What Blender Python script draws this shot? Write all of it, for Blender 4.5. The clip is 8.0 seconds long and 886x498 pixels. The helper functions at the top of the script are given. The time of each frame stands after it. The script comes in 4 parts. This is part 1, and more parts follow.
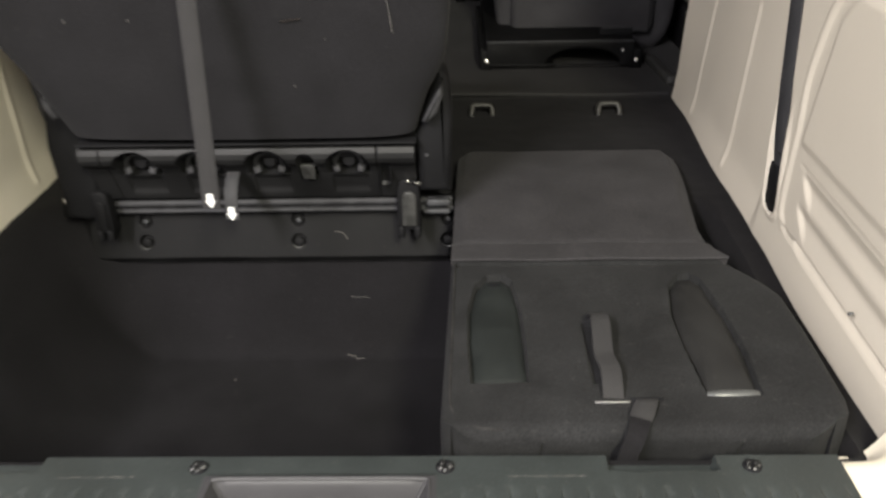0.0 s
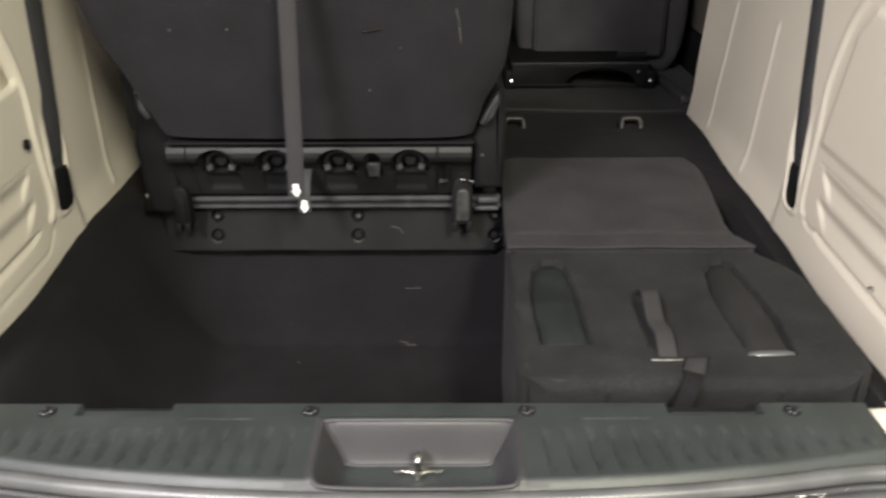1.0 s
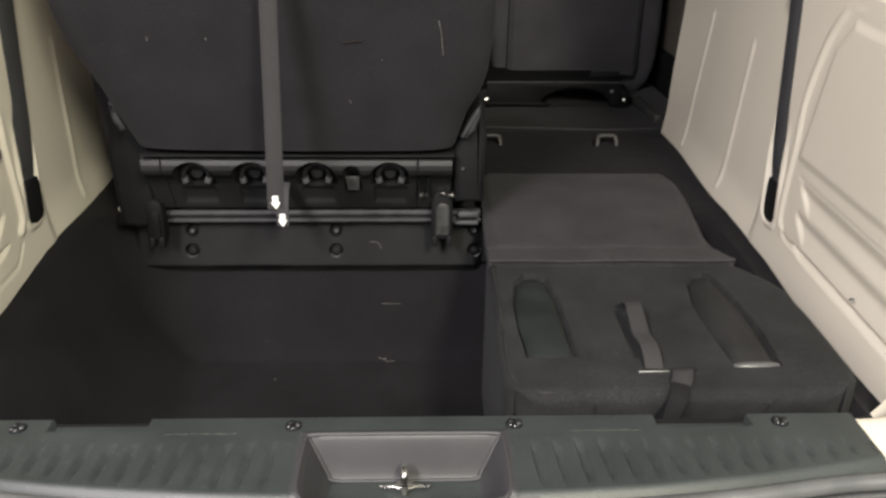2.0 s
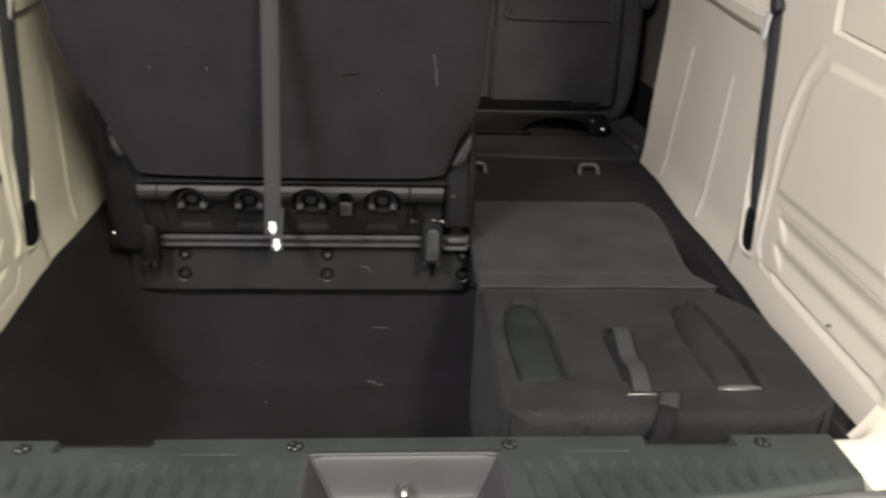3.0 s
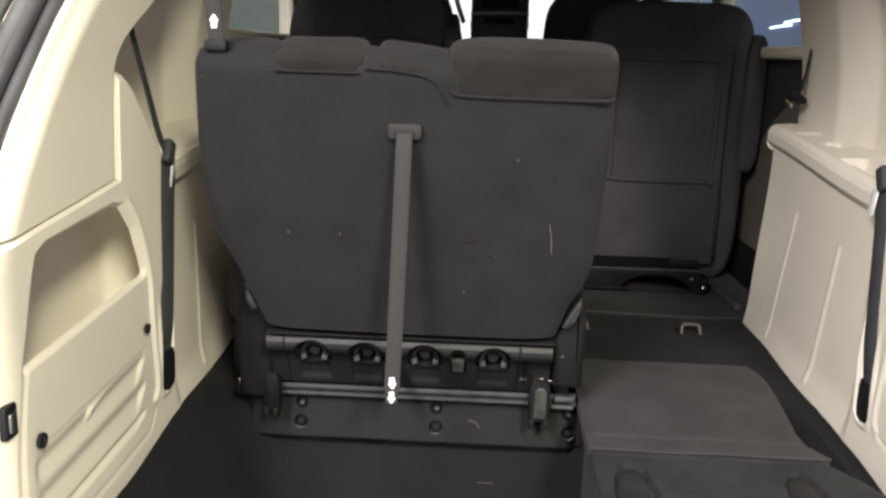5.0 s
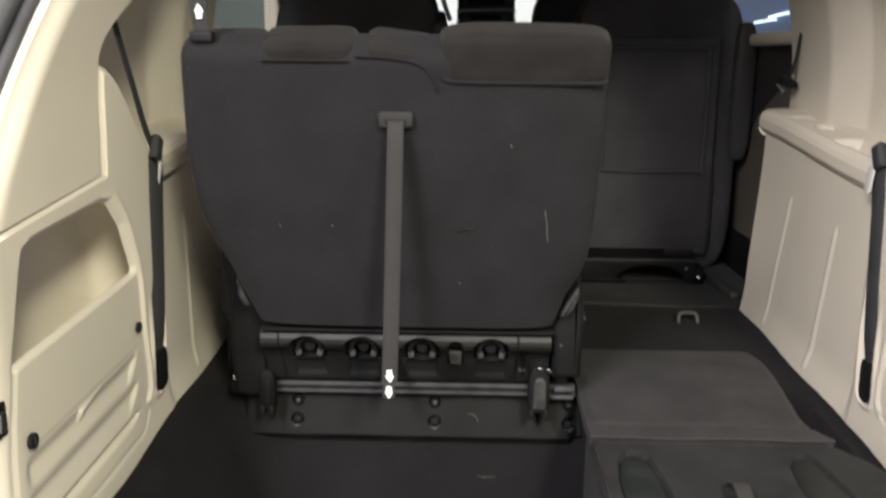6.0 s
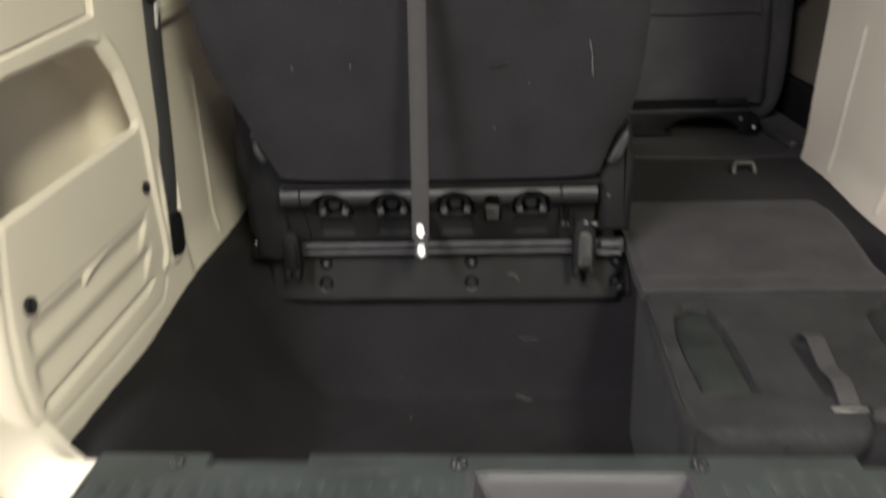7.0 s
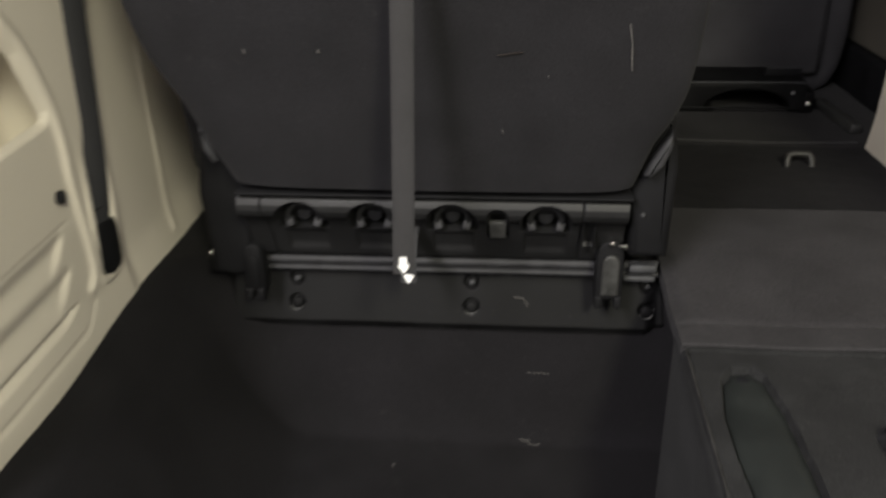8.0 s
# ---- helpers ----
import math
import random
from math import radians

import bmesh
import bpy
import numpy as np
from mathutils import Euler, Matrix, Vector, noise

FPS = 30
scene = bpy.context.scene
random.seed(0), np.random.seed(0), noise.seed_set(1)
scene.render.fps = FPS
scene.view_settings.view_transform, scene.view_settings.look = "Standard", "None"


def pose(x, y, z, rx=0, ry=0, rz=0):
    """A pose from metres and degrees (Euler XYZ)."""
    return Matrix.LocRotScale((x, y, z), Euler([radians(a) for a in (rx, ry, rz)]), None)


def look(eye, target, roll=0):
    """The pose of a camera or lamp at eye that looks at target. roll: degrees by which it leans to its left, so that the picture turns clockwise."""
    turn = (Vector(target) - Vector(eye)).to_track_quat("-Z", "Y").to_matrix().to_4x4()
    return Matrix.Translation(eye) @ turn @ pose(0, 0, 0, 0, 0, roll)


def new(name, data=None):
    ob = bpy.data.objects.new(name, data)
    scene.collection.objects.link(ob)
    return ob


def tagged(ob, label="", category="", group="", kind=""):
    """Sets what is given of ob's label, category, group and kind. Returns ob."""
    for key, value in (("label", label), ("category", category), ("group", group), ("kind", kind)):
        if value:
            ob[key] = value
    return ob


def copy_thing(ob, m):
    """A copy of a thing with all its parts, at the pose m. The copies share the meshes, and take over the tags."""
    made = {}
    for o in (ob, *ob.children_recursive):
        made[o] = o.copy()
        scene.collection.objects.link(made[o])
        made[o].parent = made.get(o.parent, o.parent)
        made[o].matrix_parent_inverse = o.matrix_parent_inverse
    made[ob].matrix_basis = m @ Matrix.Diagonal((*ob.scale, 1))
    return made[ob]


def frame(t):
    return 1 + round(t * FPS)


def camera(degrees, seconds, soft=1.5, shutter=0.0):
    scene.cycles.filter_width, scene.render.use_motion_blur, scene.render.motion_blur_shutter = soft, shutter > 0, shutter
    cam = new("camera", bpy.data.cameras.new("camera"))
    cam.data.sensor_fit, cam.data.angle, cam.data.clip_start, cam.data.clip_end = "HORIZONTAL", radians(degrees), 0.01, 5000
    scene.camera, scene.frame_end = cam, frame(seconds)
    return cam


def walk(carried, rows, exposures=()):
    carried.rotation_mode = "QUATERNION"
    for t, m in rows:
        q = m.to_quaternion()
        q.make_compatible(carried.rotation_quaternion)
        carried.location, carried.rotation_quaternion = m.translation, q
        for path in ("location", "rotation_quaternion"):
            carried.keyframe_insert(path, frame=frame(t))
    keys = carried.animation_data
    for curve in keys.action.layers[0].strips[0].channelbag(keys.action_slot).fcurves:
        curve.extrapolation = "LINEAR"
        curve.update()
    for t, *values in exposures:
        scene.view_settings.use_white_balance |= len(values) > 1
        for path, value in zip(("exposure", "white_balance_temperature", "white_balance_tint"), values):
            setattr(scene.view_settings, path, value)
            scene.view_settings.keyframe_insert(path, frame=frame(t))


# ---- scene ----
cam = camera(55.8, 8.0, soft=2.5, shutter=0.7)
PATH = [
    (0, (0.155, -0.695, 1.3), (0.111, 1.07, 0.361), -1.2),
    (0.2, (0.153, -0.753, 1.297), (0.082, 1.034, 0.401), -1.5),
    (0.5, (0.132, -0.813, 1.3), (0.078, 0.985, 0.424), -0.5),
    (0.8, (0.074, -0.841, 1.301), (0.065, 0.961, 0.434), 0.1),
    (1, (0.036, -0.857, 1.302), (0.026, 0.943, 0.431), -0.3),
    (1.2, (0.002, -0.862, 1.295), (0.019, 0.936, 0.42), 1.1),
    (1.5, (0.001, -0.862, 1.29), (0.082, 0.935, 0.416), 1.4),
    (1.7, (0.013, -0.849, 1.28), (0.059, 0.959, 0.427), 0.5),
    (2.8, (-0.012, -0.873, 1.288), (0.161, 0.961, 0.511), 2.0),
    (3, (-0.024, -0.883, 1.298), (0.112, 0.959, 0.532), 2.0),
    (3.5, (-0.049, -0.898, 1.287), (0.017, 0.963, 0.555), 1.8),
    (4, (-0.083, -0.923, 1.314), (-0.064, 0.991, 0.734), 1.8),
    (4.2, (-0.082, -0.931, 1.314), (-0.068, 0.995, 0.775), 2.0),
    (4.5, (-0.092, -0.94, 1.318), (-0.114, 0.987, 0.784), 2.2),
    (4.6, (-0.088, -0.94, 1.33), (-0.130, 0.99, 0.803), 2.2),
    (4.7, (-0.078, -0.941, 1.358), (-0.149, 0.996, 0.863), 2.2),
    (5.8, (-0.086, -0.925, 1.331), (-0.134, 1.027, 0.896), 0.8),
    (6, (-0.086, -0.924, 1.326), (-0.136, 1.025, 0.877), 0.5),
    (6.2, (-0.083, -0.915, 1.325), (-0.108, 1.014, 0.799), 0.2),
    (6.5, (-0.095, -0.908, 1.289), (-0.147, 0.989, 0.66), -0.8),
    (6.8, (-0.094, -0.862, 1.252), (-0.212, 0.98, 0.48), -1.2),
    (7, (-0.085, -0.804, 1.238), (-0.223, 1.056, 0.515), -2.2),
    (7.2, (-0.067, -0.727, 1.256), (-0.258, 1.145, 0.577), -2.6),
    (7.5, (-0.048, -0.63, 1.288), (-0.283, 1.223, 0.572), -0.7),
    (7.8, (-0.052, -0.556, 1.258), (-0.292, 1.242, 0.415), -1.6),
    (8, (-0.073, -0.496, 1.255), (-0.246, 1.299, 0.39), -1.1),
]
walk(cam, [(t, look(eye, target, roll)) for t, eye, target, roll in PATH],
     exposures=[(0, 0.10), (0.5, 0.13), (1.0, 0.07), (1.5, 0.02), (3.0, 0.03), (3.5, 0.13), (4.1, 0.32), (4.6, 0.42), (5.5, 0.22), (6.0, 0.08), (6.5, 0.28), (7.0, 0.05), (7.5, -0.1), (8.0, -0.36)])

# ---- world and lights: a lit hall, the tailgate stands open ----
world = bpy.data.worlds.new("hall_light")
scene.world = world
world.use_nodes = True
wb = world.node_tree.nodes["Background"]
wb.inputs["Color"].default_value = (1.0, 0.965, 0.955, 1)
wb.inputs["Strength"].default_value = 1.0


def ceiling_lamp(x, y, z, w, d, power, color):
    data = bpy.data.lights.new("ceiling_lamp", "AREA")
    data.shape, data.size, data.size_y, data.energy, data.color = "RECTANGLE", w, d, power, color
    ob = new("ceiling_lamp", data)
    ob.matrix_world = look((x, y, z), (x, y + 0.25 * z, 0))
    return ob


ceiling_lamp(-1.4, -2.4, 2.9, 0.5, 2.2, 285, (1.0, 0.95, 0.955))
ceiling_lamp(0.88, -2.6, 2.95, 0.4, 1.2, 218, (1.0, 0.965, 0.76))
scene.view_settings.exposure = 0.0


# ---- materials ----
def mat(name, color, rough=0.6, metal=0.0, var=0.15, scale=8.0, fine=400.0, fine_var=0.1, bump=0.1, bump_scale=None, spec=0.5, sheen=0.0, tint=None, coat=0.0, dust=0.0, dust_scale=90.0):
    """Base colour varied at a coarse and a fine scale, with a fine relief."""
    m = bpy.data.materials.new(name)
    m.use_nodes = True
    nt = m.node_tree
    b = nt.nodes["Principled BSDF"]
    tc = nt.nodes.new("ShaderNodeTexCoord")

    def noise_tex(sc, detail):
        n = nt.nodes.new("ShaderNodeTexNoise")
        n.inputs["Scale"].default_value, n.inputs["Detail"].default_value = sc, detail
        nt.links.new(tc.outputs["Object"], n.inputs["Vector"])
        return n.outputs["Fac"]

    def ramp(fac, lo, hi):
        r = nt.nodes.new("ShaderNodeMapRange")
        r.inputs["From Min"].default_value, r.inputs["From Max"].default_value = 0.3, 0.7
        r.inputs["To Min"].default_value, r.inputs["To Max"].default_value = lo, hi
        nt.links.new(fac, r.inputs["Value"])
        return r.outputs["Result"]

    coarse, grain = noise_tex(scale, 5), noise_tex(fine, 3)
    mul = nt.nodes.new("ShaderNodeMath")
    mul.operation = "MULTIPLY"
    nt.links.new(ramp(coarse, 1 - var, 1 + var), mul.inputs[0])
    nt.links.new(ramp(grain, 1 - fine_var, 1 + fine_var), mul.inputs[1])
    mix = nt.nodes.new("ShaderNodeMix")
    mix.data_type = "RGBA"
    mix.inputs["A"].default_value = (*color, 1)
    mix.inputs["B"].default_value = (*(tint or color), 1)
    nt.links.new(coarse, mix.inputs["Factor"])
    vm = nt.nodes.new("ShaderNodeVectorMath")
    vm.operation = "SCALE"
    nt.links.new(mix.outputs["Result"], vm.inputs[0])
    nt.links.new(mul.outputs[0], vm.inputs["Scale"])
    out = vm.outputs["Vector"]
    if dust:
        # sparse pale lint and scuffs
        spots = noise_tex(dust_scale, 2)
        patch = noise_tex(dust_scale * 0.12, 3)
        r = nt.nodes.new("ShaderNodeMapRange")
        r.inputs["From Min"].default_value, r.inputs["From Max"].default_value = 0.64, 0.74
        r.inputs["To Max"].default_value = dust
        nt.links.new(spots, r.inputs["Value"])
        k = nt.nodes.new("ShaderNodeMath")
        k.operation = "MULTIPLY"
        nt.links.new(r.outputs["Result"], k.inputs[0])
        nt.links.new(ramp(patch, 0.15, 1.0), k.inputs[1])
        dm = nt.nodes.new("ShaderNodeMix")
        dm.data_type = "RGBA"
        dm.inputs["B"].default_value = (0.12, 0.115, 0.11, 1)
        nt.links.new(out, dm.inputs["A"])
        nt.links.new(k.outputs[0], dm.inputs["Factor"])
        out = dm.outputs["Result"]
    nt.links.new(out, b.inputs["Base Color"])
    nt.links.new(ramp(coarse, max(0.02, rough * 0.88), min(1, rough * 1.12)), b.inputs["Roughness"])
    b.inputs["Metallic"].default_value = metal
    b.inputs["Specular IOR Level"].default_value = spec
    b.inputs["Sheen Weight"].default_value = sheen
    b.inputs["Coat Weight"].default_value = coat
    if bump:
        bn = nt.nodes.new("ShaderNodeBump")
        bn.inputs["Strength"].default_value, bn.inputs["Distance"].default_value = bump, 0.002
        h = grain if bump_scale is None else noise_tex(bump_scale, 4)
        nt.links.new(h, bn.inputs["Height"])
        nt.links.new(bn.outputs["Normal"], b.inputs["Normal"])
    return m


def glass(name):
    m = bpy.data.materials.new(name)
    m.use_nodes = True
    b = m.node_tree.nodes["Principled BSDF"]
    b.inputs["Base Color"].default_value = (0.9, 0.95, 0.93, 1)
    b.inputs["Roughness"].default_value = 0.02
    b.inputs["Transmission Weight"].default_value = 1.0
    b.inputs["IOR"].default_value = 1.05
    return m


def glow(name, color, strength):
    m = bpy.data.materials.new(name)
    m.use_nodes = True
    b = m.node_tree.nodes["Principled BSDF"]
    b.inputs["Base Color"].default_value = (*color, 1)
    b.inputs["Emission Color"].default_value = (*color, 1)
    b.inputs["Emission Strength"].default_value = strength
    return m


CREAM = mat("cream_trim_plastic", (0.60, 0.555, 0.470), 0.55, var=0.05, scale=3, fine=700, fine_var=0.03, bump=0.12, spec=0.35, tint=(0.57, 0.52, 0.435))
FLAPC = mat("grey_carpet_flap", (0.0261, 0.0250, 0.0268), 0.95, var=0.18, scale=11, fine=420, fine_var=0.32, bump=0.3, spec=0.12, sheen=0.02, dust=0.12, dust_scale=140)
CABINCARPET = mat("dark_cabin_carpet", (0.0148, 0.0141, 0.0148), 0.95, var=0.3, scale=8, fine=380, fine_var=0.25, bump=0.4, spec=0.12, sheen=0.05, dust=0.1)
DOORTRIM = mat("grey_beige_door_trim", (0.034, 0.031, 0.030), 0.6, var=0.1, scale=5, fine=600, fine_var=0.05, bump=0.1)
CARPET = mat("black_cargo_carpet", (0.0090, 0.0086, 0.0096), 0.95, var=0.2, scale=9, fine=400, fine_var=0.22, bump=0.35, spec=0.08, sheen=0.02, dust=0.06, dust_scale=120)
FELT = mat("black_felt_panel", (0.0146, 0.0148, 0.0155), 0.95, var=0.28, scale=14, fine=420, fine_var=0.34, bump=0.35, spec=0.12, sheen=0.02, dust=0.12, dust_scale=130)
SEATBACK = mat("dark_grey_seatback_carpet", (0.0124, 0.0121, 0.0136), 0.95, var=0.17, scale=12, fine=420, fine_var=0.2, bump=0.3, spec=0.12, sheen=0.03, dust=0.05, dust_scale=110)
CLOTH = mat("dark_seat_cloth", (0.0397, 0.0387, 0.0419), 0.95, var=0.2, scale=10, fine=1200, fine_var=0.3, bump=0.4, spec=0.15)
HEADCLOTH = mat("brown_grey_headrest_cloth", (0.0112, 0.0104, 0.0106), 0.95, var=0.25, scale=18, fine=420, fine_var=0.18, bump=0.3, spec=0.12, sheen=0.04)
BLACK = mat("matt_black_plastic", (0.0088, 0.0088, 0.0106), 0.60, var=0.3, scale=14, fine=600, fine_var=0.12, bump=0.2, spec=0.15, dust=0.14, dust_scale=110)
GLOSSBLACK = mat("glossy_black_plastic", (0.010, 0.010, 0.0105), 0.5, var=0.2, scale=12, fine=500, fine_var=0.1, bump=0.08, spec=0.32)
LOOPSTEEL = mat("dark_plated_steel", (0.026, 0.025, 0.024), 0.5, metal=0.2, var=0.2, scale=60, fine=500, fine_var=0.1, bump=0.05)
BROWNPL = mat("brown_black_plastic", (0.0128, 0.0126, 0.0128), 0.68, var=0.2, scale=20, fine=600, fine_var=0.12, bump=0.2, spec=0.25, dust=0.08)
# worn rail grey, reused where small edges are painted as lit
RAILPL = mat("worn_rail_and_lit_edges", (0.0264, 0.0264, 0.0286), 0.6, var=0.35, scale=30, fine=300, fine_var=0.15, bump=0.1, spec=0.25)
HINGE = mat("worn_grey_hinge_metal", (0.044, 0.045, 0.049), 0.65, metal=0.2, var=0.3, scale=40, fine=300, fine_var=0.15, bump=0.1)
SILLPL = mat("textured_sill_plastic", (0.0235, 0.0277, 0.0277), 0.46, var=0.18, scale=9, fine=420, fine_var=0.25, bump=0.14, spec=0.5, dust=0.25, dust_scale=160)
WELLPL = mat("grey_recess_plastic", (0.0303, 0.0295, 0.0325), 0.55, var=0.12, scale=10, fine=700, fine_var=0.1, bump=0.2)
GREENPL = mat("dark_green_grey_plastic", (0.0128, 0.0147, 0.0144), 0.46, var=0.25, scale=14, fine=600, fine_var=0.12, bump=0.2, spec=0.3, dust=0.08)
WEB = mat("grey_strap_webbing", (0.0279, 0.0272, 0.0282), 0.85, var=0.1, scale=30, fine=1500, fine_var=0.25, bump=0.4, spec=0.2)
BELT = mat("black_seat_belt_webbing", (0.030, 0.030, 0.032), 0.7, var=0.1, scale=30, fine=1500, fine_var=0.2, bump=0.3, spec=0.3)
STEEL = mat("bright_steel", (0.62, 0.60, 0.56), 0.25, metal=1.0, var=0.1, scale=40, fine=300, fine_var=0.1, bump=0.05)
DULLSTEEL = mat("dull_grey_steel", (0.22, 0.22, 0.22), 0.4, metal=1.0, var=0.2, scale=30, fine=300, fine_var=0.1, bump=0.05)
WHITE = mat("white_label_print", (0.86, 0.86, 0.84), 0.5, var=0.03, scale=60, fine=900, fine_var=0.02, bump=0.0)
SCUFF = mat("pale_scuff", (0.085, 0.08, 0.075), 0.9, var=0.4, scale=200, fine=900, fine_var=0.3, bump=0.0)
BROWNMARK = mat("brown_smear", (0.030, 0.022, 0.017), 0.8, var=0.4, scale=150, fine=900, fine_var=0.3, bump=0.0)
RUBBER = mat("black_rubber_seal", (0.036, 0.036, 0.038), 0.40, var=0.2, scale=15, fine=500, fine_var=0.1, bump=0.1)
PAINT = mat("grey_body_paint", (0.24, 0.245, 0.24), 0.3, metal=0.3, var=0.06, scale=6, fine=900, fine_var=0.06, bump=0.02, coat=0.6)
SHELL = mat("van_shell_lining", (0.45, 0.41, 0.34), 0.8, var=0.08, scale=4, fine=600, fine_var=0.05, bump=0.15)
CONCRETE = mat("hall_concrete", (0.30, 0.29, 0.27), 0.7, var=0.2, scale=1.2, fine=80, fine_var=0.15, bump=0.2)
DASH = mat("dark_dashboard_plastic", (0.035, 0.036, 0.038), 0.45, var=0.15, scale=10, fine=500, fine_var=0.1, bump=0.1)
TONGUE = mat("polished_belt_tongue", (0.66, 0.65, 0.63), 0.3, metal=0.25, var=0.08, scale=40, fine=400, fine_var=0.05, bump=0.03)
SILVER = mat("silver_plastic_trim", (0.42, 0.43, 0.44), 0.35, metal=0.6, var=0.06, scale=20, fine=500, fine_var=0.04, bump=0.03)
PANELBLK = mat("scuffed_black_panel", (0.0037, 0.0037, 0.0041), 0.62, var=0.35, scale=18, fine=500, fine_var=0.15, bump=0.2, spec=0.16, dust=0.08, dust_scale=90)
DEEPBLACK = mat("deep_black_plastic", (0.0062, 0.0062, 0.0070), 0.7, var=0.25, scale=16, fine=600, fine_var=0.12, bump=0.2, spec=0.15)
HOOKFACE = mat("worn_hook_and_lit_rim", (0.030, 0.030, 0.029), 0.5, var=0.35, scale=60, fine=400, fine_var=0.2, bump=0.15, spec=0.4)
FLANGE = mat("worn_grey_flange", (0.085, 0.087, 0.088), 0.38, metal=0.2, var=0.2, scale=16, fine=600, fine_var=0.12, bump=0.06, spec=0.5, dust=0.3, dust_scale=70)
# cream door trim with the cabin's shade put into its colour
DOORSHADE = mat("shaded_cream_door_panel", (0.0875, 0.0800, 0.0660), 0.65, var=0.08, scale=5, fine=600, fine_var=0.05, bump=0.1)
WELT = mat("pale_felt_welt", (0.021, 0.0205, 0.0205), 0.95, var=0.4, scale=40, fine=500, fine_var=0.3, bump=0.3, spec=0.12)
CHIP = mat("chipped_white_paint", (0.4650, 0.4500, 0.4050), 0.5, var=0.25, scale=120, fine=700, fine_var=0.2, bump=0.1)
GLASS = glass("window_glass")


# ---- mesh helpers ----
def thing(name, label, category, group="", kind=""):
    return tagged(new(name), label, category, group, kind)


def mesh_of(name, bm, smooth=50):
    bmesh.ops.recalc_face_normals(bm, faces=bm.faces)
    me = bpy.data.meshes.new(name)
    bm.to_mesh(me)
    bm.free()
    for p in me.polygons:
        p.use_smooth = True
    me.set_sharp_from_angle(angle=radians(smooth))
    return me


def part(name, bm, material, parent=None, label="", smooth=50):
    me = mesh_of(name, bm, smooth)
    me.materials.append(material)
    ob = new(name, me)
    ob.parent = parent
    return tagged(ob, label) if label else ob


def single(name, bm, material, label, category, group="", kind="", smooth=50):
    return tagged(part(name, bm, material, None, "", smooth), label, category, group, kind)


def bm_box(x0, x1, y0, y1, z0, z1, bevel=0.004, seg=2, m=None):
    bm = bmesh.new()
    bmesh.ops.create_cube(bm, size=1)
    for v in bm.verts:
        v.co = Vector(((x0 + x1) / 2 + v.co.x * (x1 - x0), (y0 + y1) / 2 + v.co.y * (y1 - y0), (z0 + z1) / 2 + v.co.z * (z1 - z0)))
    if bevel:
        bmesh.ops.bevel(bm, geom=bm.edges[:], offset=bevel, segments=seg, profile=0.5, affect="EDGES")
    if m is not None:
        bm.transform(m)
    return bm


def bm_loops(loops, close=True, caps=True):
    """A skin over a row of point loops of equal length."""
    bm = bmesh.new()
    rows = [[bm.verts.new(p) for p in loop] for loop in loops]
    n = len(rows[0])
    for a, b in zip(rows, rows[1:]):
        for i in range(n if close else n - 1):
            j = (i + 1) % n
            bm.faces.new((a[i], a[j], b[j], b[i]))
    if caps and close:
        bm.faces.new(rows[-1])
        if caps != "end":
            bm.faces.new(rows[0][::-1])
    return bm


def smooth_path(pts, n):
    """Catmull-Rom through the points, n steps a stretch."""
    p = [Vector(q) for q in pts]
    p = [p[0] * 2 - p[1]] + p + [p[-1] * 2 - p[-2]]
    out = []
    for a, b, c, d in zip(p, p[1:], p[2:], p[3:]):
        for k in range(n):
            t = k / n
            out.append(0.5 * (2 * b + (c - a) * t + (2 * a - 5 * b + 4 * c - d) * t * t + (3 * b - a - 3 * c + d) * t ** 3))
    return out + [p[-2]]


def bm_tube(pts, r, n=12, steps=6, flat=1.0, up=(0, 0, 1)):
    path = smooth_path(pts, steps) if steps else [Vector(q) for q in pts]
    loops = []
    for i, p in enumerate(path):
        d = (path[min(i + 1, len(path) - 1)] - path[max(i - 1, 0)]).normalized()
        u = Vector(up)
        s = d.cross(u)
        if s.length < 1e-3:
            s = d.cross(Vector((0, 1, 0.01)))
        s.normalize()
        w = s.cross(d)
        loops.append([p + r * math.cos(a) * s + r * flat * math.sin(a) * w for a in (2 * math.pi * k / n for k in range(n))])
    return bm_loops(loops)


def bm_strap(pts, width, thick, across, steps=6):
    """A flat band along the points; across: the way of its width."""
    path = smooth_path(pts, steps)
    c = Vector(across).normalized()
    loops = []
    for i, p in enumerate(path):
        d = (path[min(i + 1, len(path) - 1)] - path[max(i - 1, 0)]).normalized()
        n = d.cross(c).normalized()
        w = n.cross(d).normalized()
        loops.append([p + w * a * width / 2 + n * b * thick / 2 for a, b in ((-1, -0.4), (-0.94, -1), (0.94, -1), (1, -0.4), (1, 0.4), (0.94, 1), (-0.94, 1), (-1, 0.4))])
    return bm_loops(loops)


def bm_prism(outline, y0, y1, bevel=0.003, m=None, seg=2):
    """An outline in x and z, drawn out from y0 to y1."""
    bm = bmesh.new()
    face = bm.faces.new([bm.verts.new((x, y0, z)) for x, z in outline])
    ext = bmesh.ops.extrude_face_region(bm, geom=[face])
    bmesh.ops.translate(bm, verts=[v for v in ext["geom"] if isinstance(v, bmesh.types.BMVert)], vec=(0, y1 - y0, 0))
    if bevel:
        rim = [e for e in bm.edges if abs(e.verts[0].co.y - e.verts[1].co.y) < 1e-6]
        bmesh.ops.bevel(bm, geom=rim, offset=bevel, segments=seg, profile=0.5, affect="EDGES")
    if m is not None:
        bm.transform(m)
    return bm


